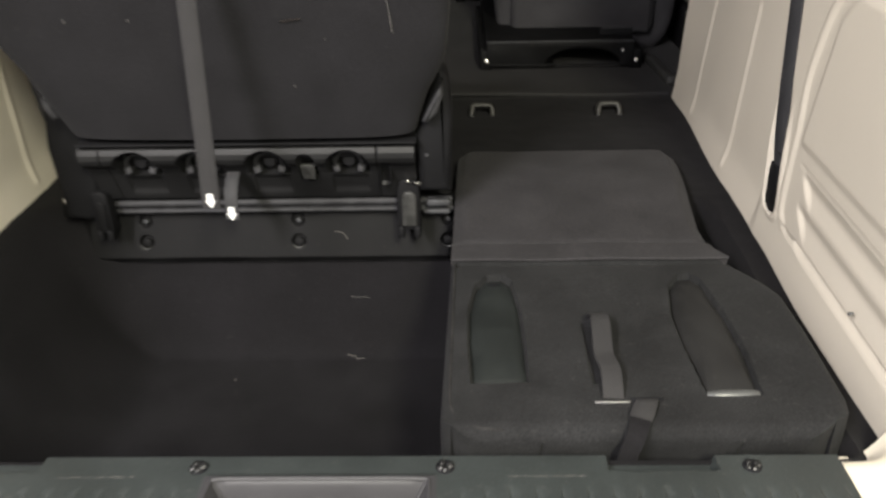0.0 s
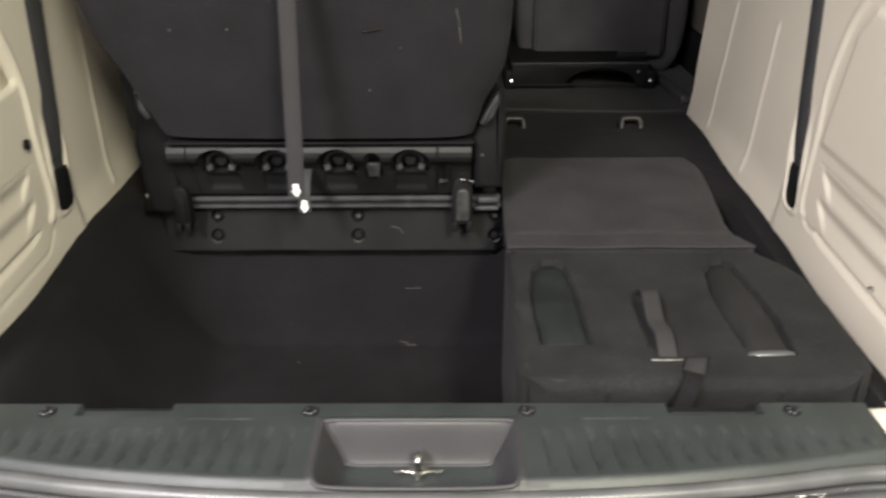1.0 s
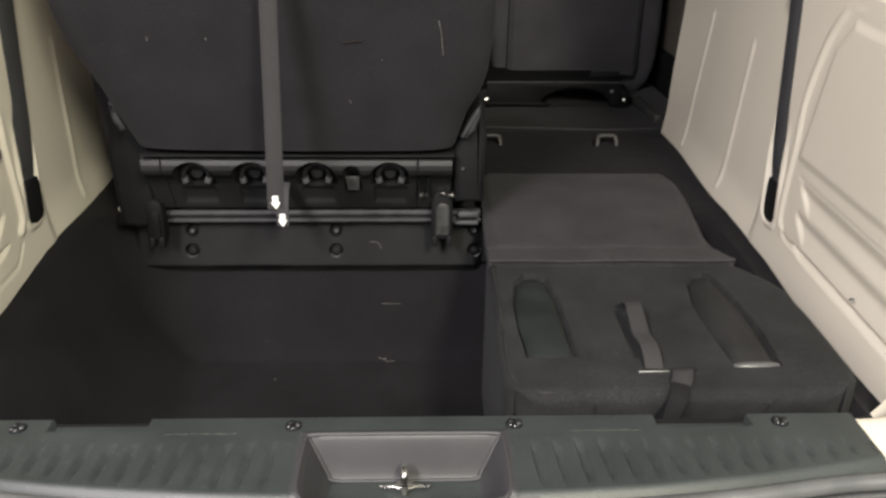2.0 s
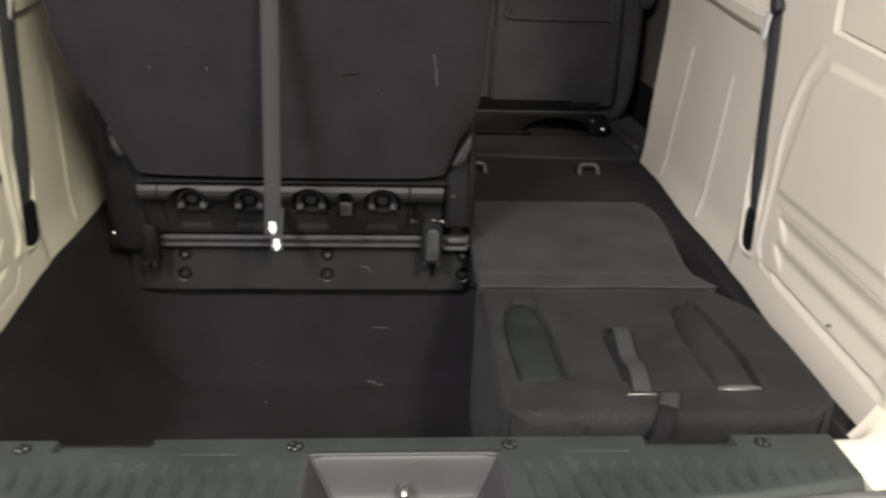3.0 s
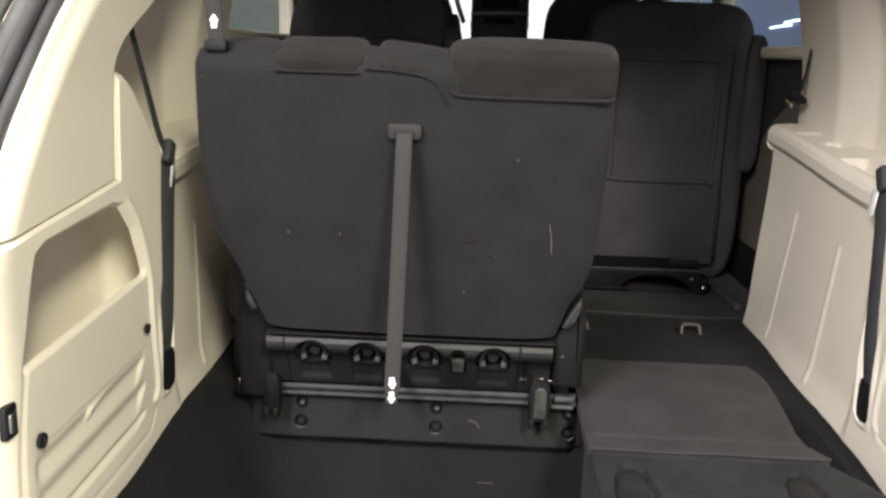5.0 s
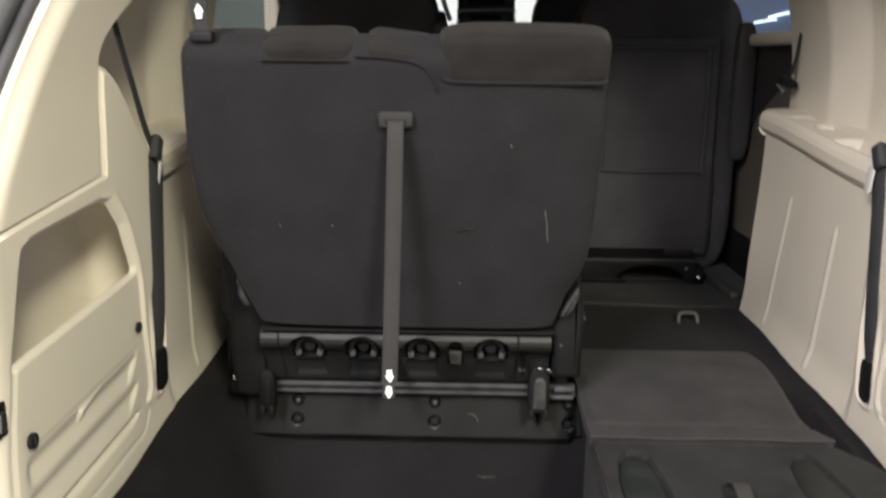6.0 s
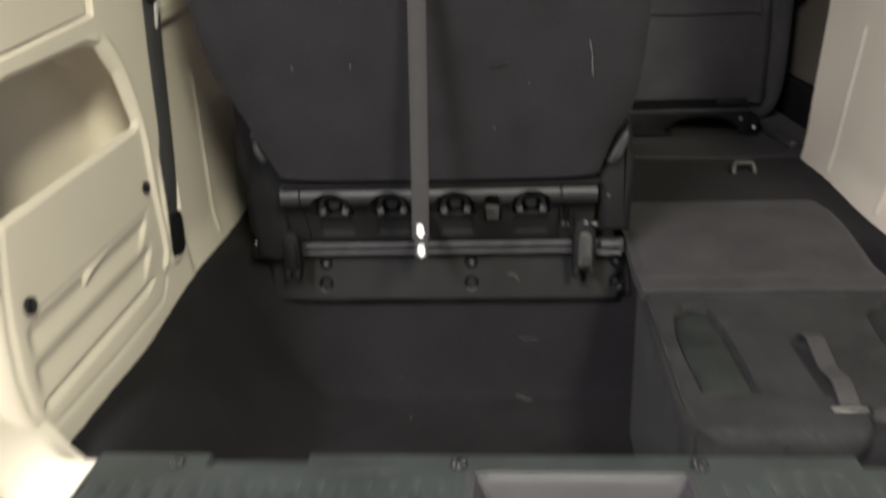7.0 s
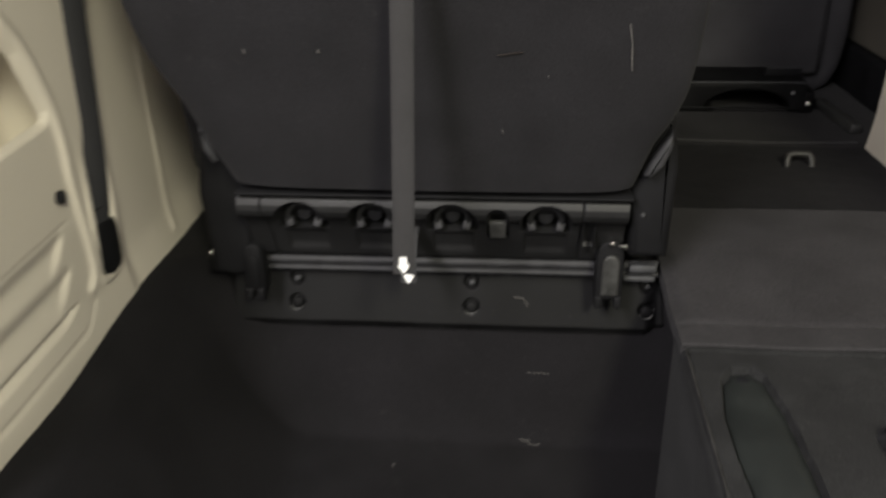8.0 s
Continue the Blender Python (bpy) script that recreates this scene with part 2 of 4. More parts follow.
def bm_grid(fn, nu, nv, back=None):
    """A sheet fn(u, v), u and v from 0 to 1; back: the way and depth of a second, closing sheet."""
    bm = bmesh.new()
    rows = [[bm.verts.new(fn(i / nu, j / nv)) for i in range(nu + 1)] for j in range(nv + 1)]
    for a, b in zip(rows, rows[1:]):
        for i in range(nu):
            bm.faces.new((a[i], a[i + 1], b[i + 1], b[i]))
    if back is not None:
        off = Vector(back)
        ring = rows[0] + [r[-1] for r in rows[1:]] + rows[-1][-2::-1] + [r[0] for r in rows[-2:0:-1]]
        low = [bm.verts.new(v.co + off) for v in ring]
        for i in range(len(ring)):
            j = (i + 1) % len(ring)
            bm.faces.new((ring[i], ring[j], low[j], low[i]))
    return bm


def step(a, b, x):
    t = min(1.0, max(0.0, (x - a) / (b - a)))
    return t * t * (3 - 2 * t)


def lerp_table(table, x):
    return float(np.interp(x, [p[0] for p in table], [p[1] for p in table]))


def poly_distance(poly, x, y):
    """Signed distance to a closed outline: below 0 inside."""
    best, inside = 1e9, False
    for (ax, ay), (bx, by) in zip(poly, poly[1:] + poly[:1]):
        dx, dy = bx - ax, by - ay
        t = min(1.0, max(0.0, ((x - ax) * dx + (y - ay) * dy) / (dx * dx + dy * dy)))
        best = min(best, math.hypot(x - ax - t * dx, y - ay - t * dy))
        if (ay > y) != (by > y) and x < ax + (y - ay) / (by - ay) * dx:
            inside = not inside
    return -best if inside else best


def line_distance(line, x, y):
    best = 1e9
    for (ax, ay), (bx, by) in zip(line, line[1:]):
        dx, dy = bx - ax, by - ay
        t = min(1.0, max(0.0, ((x - ax) * dx + (y - ay) * dy) / (dx * dx + dy * dy)))
        best = min(best, math.hypot(x - ax - t * dx, y - ay - t * dy))
    return best


# ---- floor of the cargo bay: carpet with a deep stowing tub ----
FLOOR_Z, TUB_Z = 0.655, 0.385


def tub_z(x, y):
    """Height of the carpet: a tub with a steep fore wall and a long slope to one side."""
    side = min(step(0, 0.24, x + 0.640), step(0, 0.05, 0.605 - x))
    rear, ahead = step(0.0, 0.03, y - 0.02), step(0.0, 0.13, 0.715 - y)
    z = FLOOR_Z - (FLOOR_Z - TUB_Z) * side * rear * ahead
    z += 0.0025 * noise.noise(Vector((x * 7, y * 7, 0.3))) + 0.001 * noise.noise(Vector((x * 30, y * 30, 2)))
    return z - 0.012 * step(1.30, 1.36, y) - 0.022 * step(0.58, 0.625, abs(x)) * step(0.56, 0.30, y)


def floor_at(u, v):
    x, y = -0.69 + 1.38 * u, 0.015 + 1.345 * v
    return Vector((x, y + 0.010 * noise.noise(Vector((x * 4, 1.0, 5))) * step(1.25, 1.36, y), tub_z(x, y)))


single("floor", bm_grid(floor_at, 150, 160, (0, 0, -0.02)), CARPET, "black carpeted cargo floor with a deep open stowing tub", "floor", kind="structure")
single("carpet_edge", bm_tube([(x, 1.362 + 0.010 * noise.noise(Vector((x * 4, 1.0, 5))), 0.646 + 0.003 * math.sin(9 * x)) for x in np.linspace(-0.68, 0.68, 24)], 0.0045, 8, 2), WEB, "dark grey bound edge of the cargo carpet", "carpet edge", kind="structure")
single("floor_front", bm_box(-0.82, 0.82, 1.37, 4.0, 0.50, 0.634, 0.004), CABINCARPET, "black carpeted cabin floor ahead of the cargo bay", "floor", kind="structure")

# ---- sill plate across the tailgate opening ----
def sill_aft(x):
    return -0.145 + 0.055 * (abs(x) / 0.56) ** 2.2


def sill_at(u, v):
    x = -0.566 + 1.132 * u
    y0, y1 = sill_aft(x), 0.018
    y = y0 + (y1 - y0) * v
    z = 0.660
    # latch recess
    w = 0.117
    ya = y0 + 0.010 * step(0.104, 0.118, abs(x)) ** 2 + 0.002
    inx = min(1.0, max(0.0, (w - abs(x)) / (0.027 + 0.005 * step(-0.11, -0.03, y))))
    iny = min(1.0, max(0.0, (-0.020 - y) / 0.022)) * min(1.0, max(0.0, (y - ya - 0.012) / 0.012))
    z -= 0.051 * step(0.0, 1.0, min(inx, iny)) ** 0.8
    # rounded bead round the recess
    rim = max(abs(x) - w - 0.004, y + 0.016, ya + 0.006 - y)
    z += 0.0018 * step(0.007, 0.001, abs(rim))
    # ribs
    f = ((abs(x) - 0.150) / 0.0271 + 0.12 * (y + 0.06) / 0.06) % 1.0
    zone = step(0, 0.006, abs(x) - 0.148) * step(0, 0.030, -0.026 - y) * step(0, 0.03, y - y0 - 0.022)
    z -= 0.0046 * zone * (step(0.0, 0.07, f) * step(0.50, 0.07, f))
    # notches in the forward edge
    z -= (0.012 if x > 0 else 0.009) * step(0, 0.004, 0.06 - abs(abs(x) - 0.372)) * step(0, 0.004, y + 0.006)
    # aft edge rolls down
    z -= 0.016 * step(0.022, 0.0, y - y0)
    return Vector((x, y, z))


sill = single("sill_plate", bm_grid(sill_at, 620, 80, (0, 0, -0.05)), SILLPL, "black ribbed plastic sill plate with a latch recess", "sill plate", kind="structure", smooth=35)
sill.data.materials.append(WELLPL)
for p in sill.data.polygons:
    if abs(p.center.x) < 0.150 and -0.130 < p.center.y < -0.014 and 0.612 < p.center.z < 0.6635 and (p.normal.z < 0.75 or p.center.z > 0.6608):
        p.material_index = 1
# paler tubes lay the lamp's catch of light along the recess edges
floor_edge = [(-0.115, -0.022, 0.6595), (-0.105, -0.029, 0.641), (-0.092, -0.038, 0.617), (-0.085, -0.0425, 0.6110), (-0.04, -0.0425, 0.6102)]
part("lit_recess_edge", bm_tube(floor_edge + [(-x, y, z) for x, y, z in floor_edge[::-1]], 0.0024, 8, 3), WELLPL, sill, "pale tube for the recess edge that catches light")
rim_side = [(-0.060, -0.1345, 0.6556), (-0.104, -0.1325, 0.6566), (-0.114, -0.1270, 0.6585), (-0.1190, -0.1140, 0.6600), (-0.1195, -0.085, 0.6605), (-0.1195, -0.055, 0.6608), (-0.1180, -0.028, 0.6610), (-0.1120, -0.0190, 0.6612)]
part("recess_rim", bm_tube([(0, -0.1350, 0.6556)] + rim_side + [(-0.06, -0.0178, 0.6612), (0.06, -0.0178, 0.6612)] + [(-x, y, z) for x, y, z in rim_side[::-1]] + [(0, -0.1350, 0.6556)], 0.0030, 10, 3), WELLPL, sill, "broad rounded rim of the latch recess")


def bm_cylinder(center, axis, r, h, n=20, bevel=0.0):
    bm = bmesh.new()
    bmesh.ops.create_cone(bm, cap_ends=True, segments=n, radius1=r, radius2=r, depth=h)
    if bevel:
        rim = [e for e in bm.edges if abs(e.verts[0].co.z - e.verts[1].co.z) < 1e-6]
        bmesh.ops.bevel(bm, geom=rim, offset=bevel, segments=2, profile=0.5, affect="EDGES")
    q = Vector((0, 0, 1)).rotation_difference(Vector(axis)).to_matrix().to_4x4()
    bm.transform(Matrix.Translation(center) @ q)
    return bm


def sill_clip(x):
    base = thing("sill_clip", "black push-in plastic clip with added glint slivers in the sill", "clip", "clips along the sill plate")
    base.location = (x, 0, 0.660)
    part("rim", bm_cylinder((0, 0, 0.0006), (0, 0, 1), 0.0105, 0.0022, 20, 0.0009), BLACK, base)
    for a in (0.5, 2.1, 3.6, 5.2):
        m = pose(0.0058 * math.cos(a), 0.0058 * math.sin(a), 0.0024, 12 * math.sin(a), 0, math.degrees(a))
        part("lug", bm_box(-0.0036, 0.0036, -0.0026, 0.0026, -0.0012, 0.0018, 0.0006, 1, m), GLOSSBLACK, base)
    # bright slivers put on the black clip in place of its glints
    for hx, hy, turn, ln in ((0.0052, -0.0015, 24, 0.0030), (-0.0056, -0.0035, -30, 0.0026), (0.0005, -0.0062, 4, 0.0020), (-0.0045, 0.0036, 40, 0.0018), (0.0072, 0.0034, -50, 0.0016)):
        part("head", bm_box(-ln, ln, -0.0011, 0.0011, 0.0016, 0.0042, 0.0005, 1, pose(hx, hy, 0, 20, 0, turn)), DULLSTEEL, base, "steel sliver standing for a glint on the clip")
    return base


clip = sill_clip(-0.468)
for cx in (-0.136, 0.135, 0.468):
    copy_thing(clip, pose(cx, 0, 0.660))

striker = thing("latch_striker", "shiny steel latch striker in the sill recess", "striker")
striker.location = (0, -0.059, 0.609)
part("base_plate", bm_prism([(-0.031, -0.002), (-0.030, 0.001), (-0.012, 0.002), (-0.008, 0.005), (0.008, 0.005), (0.012, 0.002), (0.030, 0.001), (0.031, -0.002), (0.012, -0.003), (0.007, -0.010), (-0.007, -0.010), (-0.012, -0.003)], 0, 0.004, 0.001, pose(0, 0, 0.004, 90, 0, 0)), STEEL, striker)
part("loop", bm_tube([(0, -0.006, 0.002), (0, -0.006, 0.020), (0, -0.003, 0.027), (0, 0.006, 0.028), (0, 0.011, 0.024), (0, 0.012, 0.002)], 0.0046, 10, 5), STEEL, striker)
part("bolt", bm_cylinder((-0.024, 0, 0.006), (0, 0, 1), 0.003, 0.004, 6, 0.0008), DULLSTEEL, striker)
part("bolt", bm_cylinder((0.024, 0, 0.006), (0, 0, 1), 0.003, 0.004, 6, 0.0008), DULLSTEEL, striker)

# ---- side trim: one relief for each side ----
WALL_X = 0.648
POCKET = [(0.045, 0.935), (0.438, 0.957), (0.448, 0.961), (0.450, 0.972), (0.414, 1.052), (0.372, 1.098), (0.340, 1.106), (0.125, 1.092), (0.098, 1.080), (0.085, 1.050)]
PANEL_EDGE = [(0.466, 0.722), (0.478, 0.738), (0.480, 0.775), (0.470, 0.870), (0.466, 0.955), (0.433, 1.045), (0.400, 1.090), (0.378, 1.108), (0.350, 1.114)]
PANEL_OUT = [(0.040, 0.940), (0.052, 0.80), (0.066, 0.720), (0.080, 0.704), (0.110, 0.700), (0.445, 0.714), (0.466, 0.722)]
PANEL_SEAM = [(0.058, 0.960), (0.050, 0.931), (0.034, 0.864), (0.028, 0.820), (0.025, 0.759), (0.032, 0.705), (0.044, 0.680), (0.070, 0.6695), (0.25, 0.668), (0.430, 0.674), (0.462, 0.700)]
PANEL_EDGE = [(p.y, p.z) for p in smooth_path([(0, y, z) for y, z in PANEL_EDGE], 4)]
TOP = [(-0.10, 1.09), (0.045, 1.107), (0.372, 1.140), (0.384, 1.305), (0.392, 1.308), (0.415, 1.303), (0.44, 1.285), (0.50, 1.222), (0.552, 1.168), (0.572, 1.115), (0.58, 1.098), (0.70, 1.107), (1.20, 1.142), (1.32, 1.15)]


def wall_edge_y(z):
    """The aft edge of the trim, along the tailgate opening."""
    return lerp_table([(0.60, -0.085), (0.70, -0.062), (0.80, -0.052), (0.95, -0.040), (1.05, -0.012), (1.11, 0.018), (1.17, 0.060), (1.28, 0.158), (1.39, 0.250), (1.5, 0.34), (1.75, 0.52)], z)


def wall_relief(y, z, pocket):
    """How far the trim stands out into the bay, in metres."""
    d = 0.0
    # the frame round the hatch panel, and its seam
    e = line_distance(PANEL_EDGE, y, z)
    d += (0.0060 if pocket else 0.0042) * step(0.013, 0.002, e) * step(1.118, 1.085, z)
    o = line_distance(PANEL_SEAM if pocket else PANEL_OUT, y, z)
    d -= (0.0014 + 0.0011 * step(0.68, 0.72, z) if pocket else 0.0025 * step(0.740, 0.715, z)) * step(0.007, 0.001, o)
    # a fine line, then three long louvres stepping out downwards, with square ends
    zr = z - (0.036 if pocket else 0.045) * (y - 0.42)
    run = step(0.050, 0.072, y) if pocket else step(0.035, 0.065, y)
    d -= 0.0010 * step(0.0035, 0.0010, abs(zr - 0.829)) * run * step(0.445, 0.435, y)
    for top, drop in ((0.815, 0.048), (0.766, 0.048), (0.717, 0.016)):
        f = (top - zr) / drop
        if -0.35 < f < 1:
            d -= 0.0064 * (step(-0.35, 0.25, f) * step(1.0, 0.1, f)) * run * step(0.430, 0.414, y + 0.05 * max(0.0, f))
    if pocket:
        p = poly_distance(POCKET, y, z)
        d -= 0.008 * step(0.003, -0.005, p)
        # the grip in the panel
        g = (y - 0.208) / 0.098
        if 0 < g < 1:
            d += 0.007 * (1 - g) ** 1.5 * step(0.0, 0.04, g) * step(0.0, 0.005, 0.815 + 0.008 * g - z) * step(0.0, 0.012, z - 0.790 - 0.024 * g)
    else:
        q = poly_distance([(0.10, 0.850), (0.445, 0.862), (0.395, 1.045), (0.355, 1.085), (0.10, 1.070)], y, z)
        d += 0.004 * step(0.012, -0.006, q)
    # slot of the seat belt, with its raised rim
    s = max(math.hypot(max(0.0, abs(y - 0.523 - 0.10 * (z - 0.74)) - 0.006), max(0.0, 0.738 - z)) - 0.021, z - 0.98)
    d += 0.005 * step(0.009, 0.002, abs(s - 0.004)) * step(0.93, 0.80, z)
    d -= 0.010 * step(0.001, -0.005, s) * step(0.94, 0.80, z)
    # the panel ahead of the belt lies a little further out, with two upright ribs
    d -= 0.012 * step(0.565, 0.60, y) * step(0.61, 0.74, z)
    for yc, lean in ((0.762, 0.02), (1.065, 0.10)) if pocket else ((0.780, 0.20), (1.085, 0.20)):
        yy = y - yc + lean * (z - 0.85)
        d += 0.0034 * step(0.012, 0.003, abs(yy)) * step(0, 0.012, z - 0.668) * step(0, 0.015, 1.00 + 0.04 * (yc - 0.75) - z)
    # foot of the wall turns in to the carpet; the aft edge turns out round the opening
    d += 0.005 * step(0.72, 0.64, z) * step(1.15, 0.9, y)
    d -= 0.050 * step(0.05, -0.06, y - max(0.0, wall_edge_y(z)) * 0.7) ** 1.5
    return d


def side_wall(side, pocket):
    ys = np.concatenate([np.linspace(0, 0.62, 230), np.linspace(0.625, 1.30, 130)])

    def at(u, v):
        yq = ys[round(u * (len(ys) - 1))]
        zt = lerp_table(TOP, yq)
        z = 0.600 + 0.485 * v / 0.82 if v <= 0.82 else 1.085 + (zt - 1.085) * (v - 0.82) / 0.18
        lo = wall_edge_y(z)
        y = yq if yq > 0.12 else lo + (0.12 - lo) * (yq / 0.12)
        d = wall_relief(y, z, pocket) - (0.010 if y > 0.375 else 0.005) * step(zt - (0.012 if y > 0.375 else 0.005), zt, z) - 0.022 * step(0.6, 1.3, y) * step(0.56, 0.66, z) - 0.018 * step(0.6, 1.3, y) * step(0.70, 1.12, z)
        return Vector((side * (WALL_X - d), y, z))

    bm = bm_grid(at, len(ys) - 1, 210, (side * 0.03, 0, 0))
    if pocket:
        gone = [f for f in bm.faces if all(poly_distance(POCKET, v.co.y, v.co.z) < -0.006 for v in f.verts)]
        bmesh.ops.delete(bm, geom=gone, context="FACES")
        # an even rim round the opening
        for v in {v for e in bm.edges if e.is_boundary for v in e.verts}:
            p = poly_distance(POCKET, v.co.y, v.co.z)
            if -0.02 < p < 0.0:
                gy = (poly_distance(POCKET, v.co.y + 5e-4, v.co.z) - p) / 5e-4
                gz = (poly_distance(POCKET, v.co.y, v.co.z + 5e-4) - p) / 5e-4
                v.co.y += gy * (-0.005 - p)
                v.co.z += gz * (-0.005 - p)
    return bm


def pocket_bin():
    """The hollow behind the opening: its floor lies below the lip."""
    n, loops = 6, []
    ring = []
    for (ay, az), (by, bz) in zip(POCKET, POCKET[1:] + POCKET[:1]):
        ring += [(ay + (by - ay) * k / n, az + (bz - az) * k / n) for k in range(n)]
    cy, cz = 0.25, 1.02
    for depth, grow, drop, ahead in ((0.0045, 1.03, 0.0, 0.0), (0.010, 1.03, 0.0, 0.0), (0.014, 1.03, 0.05, 0.45), (0.04, 1.02, 0.10, 0.5), (0.105, 1.0, 0.10, 0.5), (0.122, 0.95, 0.08, 0.45), (0.124, 0.4, 0.03, 0.2)):
        loops.append([Vector((-(WALL_X + depth), cy + (y - cy) * (grow + (ahead if y > cy else 0)), cz + (z - cz) * grow - drop * step(1.0, 0.95, z))) for y, z in ring])
    return bm_loops(loops, caps="end")


wall_left = single("wall_left", side_wall(-1, True), CREAM, "cream moulded plastic side trim with an open storage pocket", "wall trim", kind="structure", smooth=60)
part("pocket_bin", pocket_bin(), CREAM, wall_left, "cream hollow of the storage pocket")
wall_right = single("wall_right", side_wall(1, False), CREAM, "cream moulded plastic side trim with a ridged panel", "wall trim", kind="structure", smooth=60)


def pillar(side):
    def at(u, v):
        z = 1.108 + 0.60 * v
        y0 = wall_edge_y(z)
        front = lerp_table([(1.10, 0.372), (1.30, 0.384), (1.33, 0.405), (1.36, 0.450), (1.40, 0.520), (1.45, 0.552), (1.5, 0.62), (1.75, 0.80)], z)
        y = y0 + (front - y0) * u
        low = 1.1075 + 0.1 * (y - 0.045) + 0.003
        zz = low + (1.708 - low) * v
        x = WALL_X + 0.004 - 0.07 * step(1.25, 1.72, zz) + 0.018 * step(0.05, -0.01, y - y0) + 0.02 * step(0.96, 1.0, u)
        return Vector((side * x, y, zz))

    return bm_grid(at, 60, 60, (side * 0.012, 0, 0))


def shelf(side):
    """Ledge over the side trim with its cup hollows, and the wall behind it."""
    def at(u, v):
        y = 0.585 + 0.735 * u
        z0 = 1.098 + 0.072 * (y - 0.58)
        prof = [(0.672, -0.014), (0.655, -0.008), (0.647, 0.004), (0.647, 0.026), (0.652, 0.038), (0.664, 0.046), (0.70, 0.049), (0.85, 0.049)]
        t = v * (len(prof) - 1)
        i = min(int(t), len(prof) - 2)
        f = t - i
        x = prof[i][0] + f * (prof[i + 1][0] - prof[i][0])
        z = z0 + prof[i][1] + f * (prof[i + 1][1] - prof[i][1])
        if side > 0 and x > 0.66:
            cup = math.hypot(x - 0.727, y - 1.04)
            z -= 0.040 * step(0.036, 0.030, cup)
            tray = max(abs(x - 0.705) - 0.028, abs(y - 0.77) - 0.10)
            z -= 0.030 * step(0.004, -0.006, tray)
            z -= 0.006 * step(0.010, -0.012, max(abs(x - 0.715) - 0.045, abs(y - 0.98) - 0.20))
        return Vector((side * (x + 0.040 * step(0.6, 1.3, y)), y, z))

    return bm_grid(at, 110, 84, (0, 0, -0.01))


def upper_wall(side):
    def at(u, v):
        y = 0.36 + 1.0 * u
        z = 1.05 + 0.68 * v
        x = lerp_table([(0.36, 0.795), (0.96, 0.80), (1.10, 0.768), (1.36, 0.776)], y) - 0.07 * step(1.25, 1.75, z)
        return Vector((side * x, y, z))

    return bm_grid(at, 80, 40, (side * 0.03, 0, 0))


for side, word in ((-1, "left"), (1, "right")):
    single("pillar_trim_" + word, pillar(side), CREAM, "cream plastic trim of the rear pillar", "pillar trim", kind="structure", smooth=60)
    single("ledge_" + word, shelf(side), CREAM, "cream plastic ledge with a cup hollow over the side trim", "ledge", kind="structure", smooth=60)
    single("wall_upper_" + word, upper_wall(side), CREAM, "cream upper side trim above the ledge", "wall trim", kind="structure", smooth=60)


# corner trims between side wall and sill
def corner(side):
    def at(u, v):
        y = -0.112 + 0.162 * v
        x = 0.566 + 0.135 * u
        y += (0.06 * ((x - 0.566) / 0.135) ** 1.5) * (1 - v)
        z = 0.658 + 0.20 * max(0.0, (x - 0.600) / 0.10) ** 2.6
        z -= 0.03 * step(0.72, 0.95, v) * step(0.645, 0.60, x)
        return Vector((side * x, y, z))

    return bm_grid(at, 24, 16, (0, 0, -0.02))


single("corner_trim_left", corner(-1), CREAM, "cream plastic corner between side trim and sill", "corner trim", kind="structure", smooth=60)
single("corner_trim_right", corner(1), CREAM, "cream plastic corner between side trim and sill", "corner trim", kind="structure", smooth=60)

# rubber seal and painted frame round the tailgate opening
def opening(grow, drop):
    pts = []
    for z in (1.70, 1.5, 1.39, 1.28, 1.17, 1.11, 1.05, 0.95, 0.85, 0.77):
        pts.append((-(0.705 + grow - 0.05 * step(1.2, 1.7, z)), wall_edge_y(z) - 0.012 - drop, z))
    pts += [(-0.69 - grow, -0.080 - drop, 0.715 - 0.3 * grow), (-0.655 - 0.7 * grow, -0.100 - drop, 0.672 - grow), (-0.60 - 0.3 * grow, -0.112 - drop, 0.650 - grow)]
    pts += [(x, sill_aft(x) - 0.012 - drop, 0.644 - grow) for x in (-0.5, -0.38, -0.25, -0.12)]
    return pts + [(0, sill_aft(0) - 0.012 - drop, 0.644 - grow)] + [(-x, y, z) for x, y, z in pts[::-1]]


for side, word in ((-1, "left"), (1, "right")):
    single("door_seal_" + word, bm_tube([(side * -x, y, z) for x, y, z in opening(-0.012, -0.004)[:12]], 0.011, 12, 5), RUBBER, "black rubber seal along the tailgate opening", "door seal", kind="structure")
    single("door_seal_outer_" + word, bm_tube([(side * -x, y, z) for x, y, z in opening(0.010, 0.010)[:12]], 0.013, 12, 5), RUBBER, "outer rib of the black rubber seal", "door seal", kind="structure")
single("sill_flange", bm_tube(opening(-0.010, -0.004)[11:-11], 0.010, 12, 5), FLANGE, "worn grey flange under the sill plate", "flange", kind="structure")
single("sill_gasket", bm_tube(opening(0.006, 0.001)[11:-11], 0.006, 10, 5), RUBBER, "thin dark gasket along the flange", "gasket", kind="structure")
single("door_frame_inner", bm_tube(opening(0.020, 0.014), 0.015, 12, 5), FLANGE, "worn grey lip round the tailgate opening", "door frame", kind="structure")
single("door_frame_outer", bm_tube(opening(0.070, 0.040), 0.035, 12, 5), PAINT, "grey painted tailgate frame of the van body", "door frame", kind="structure")


def bumper_at(u, v):
    x = -0.85 + 1.7 * u
    y = -0.19 - 0.16 * v + 0.10 * (abs(x) / 0.85) ** 2.5
    z = 0.565 - 0.012 * v - 0.10 * step(0.7, 1.0, v) + 0.003 * math.cos(40 * v)
    return Vector((x, y, z))


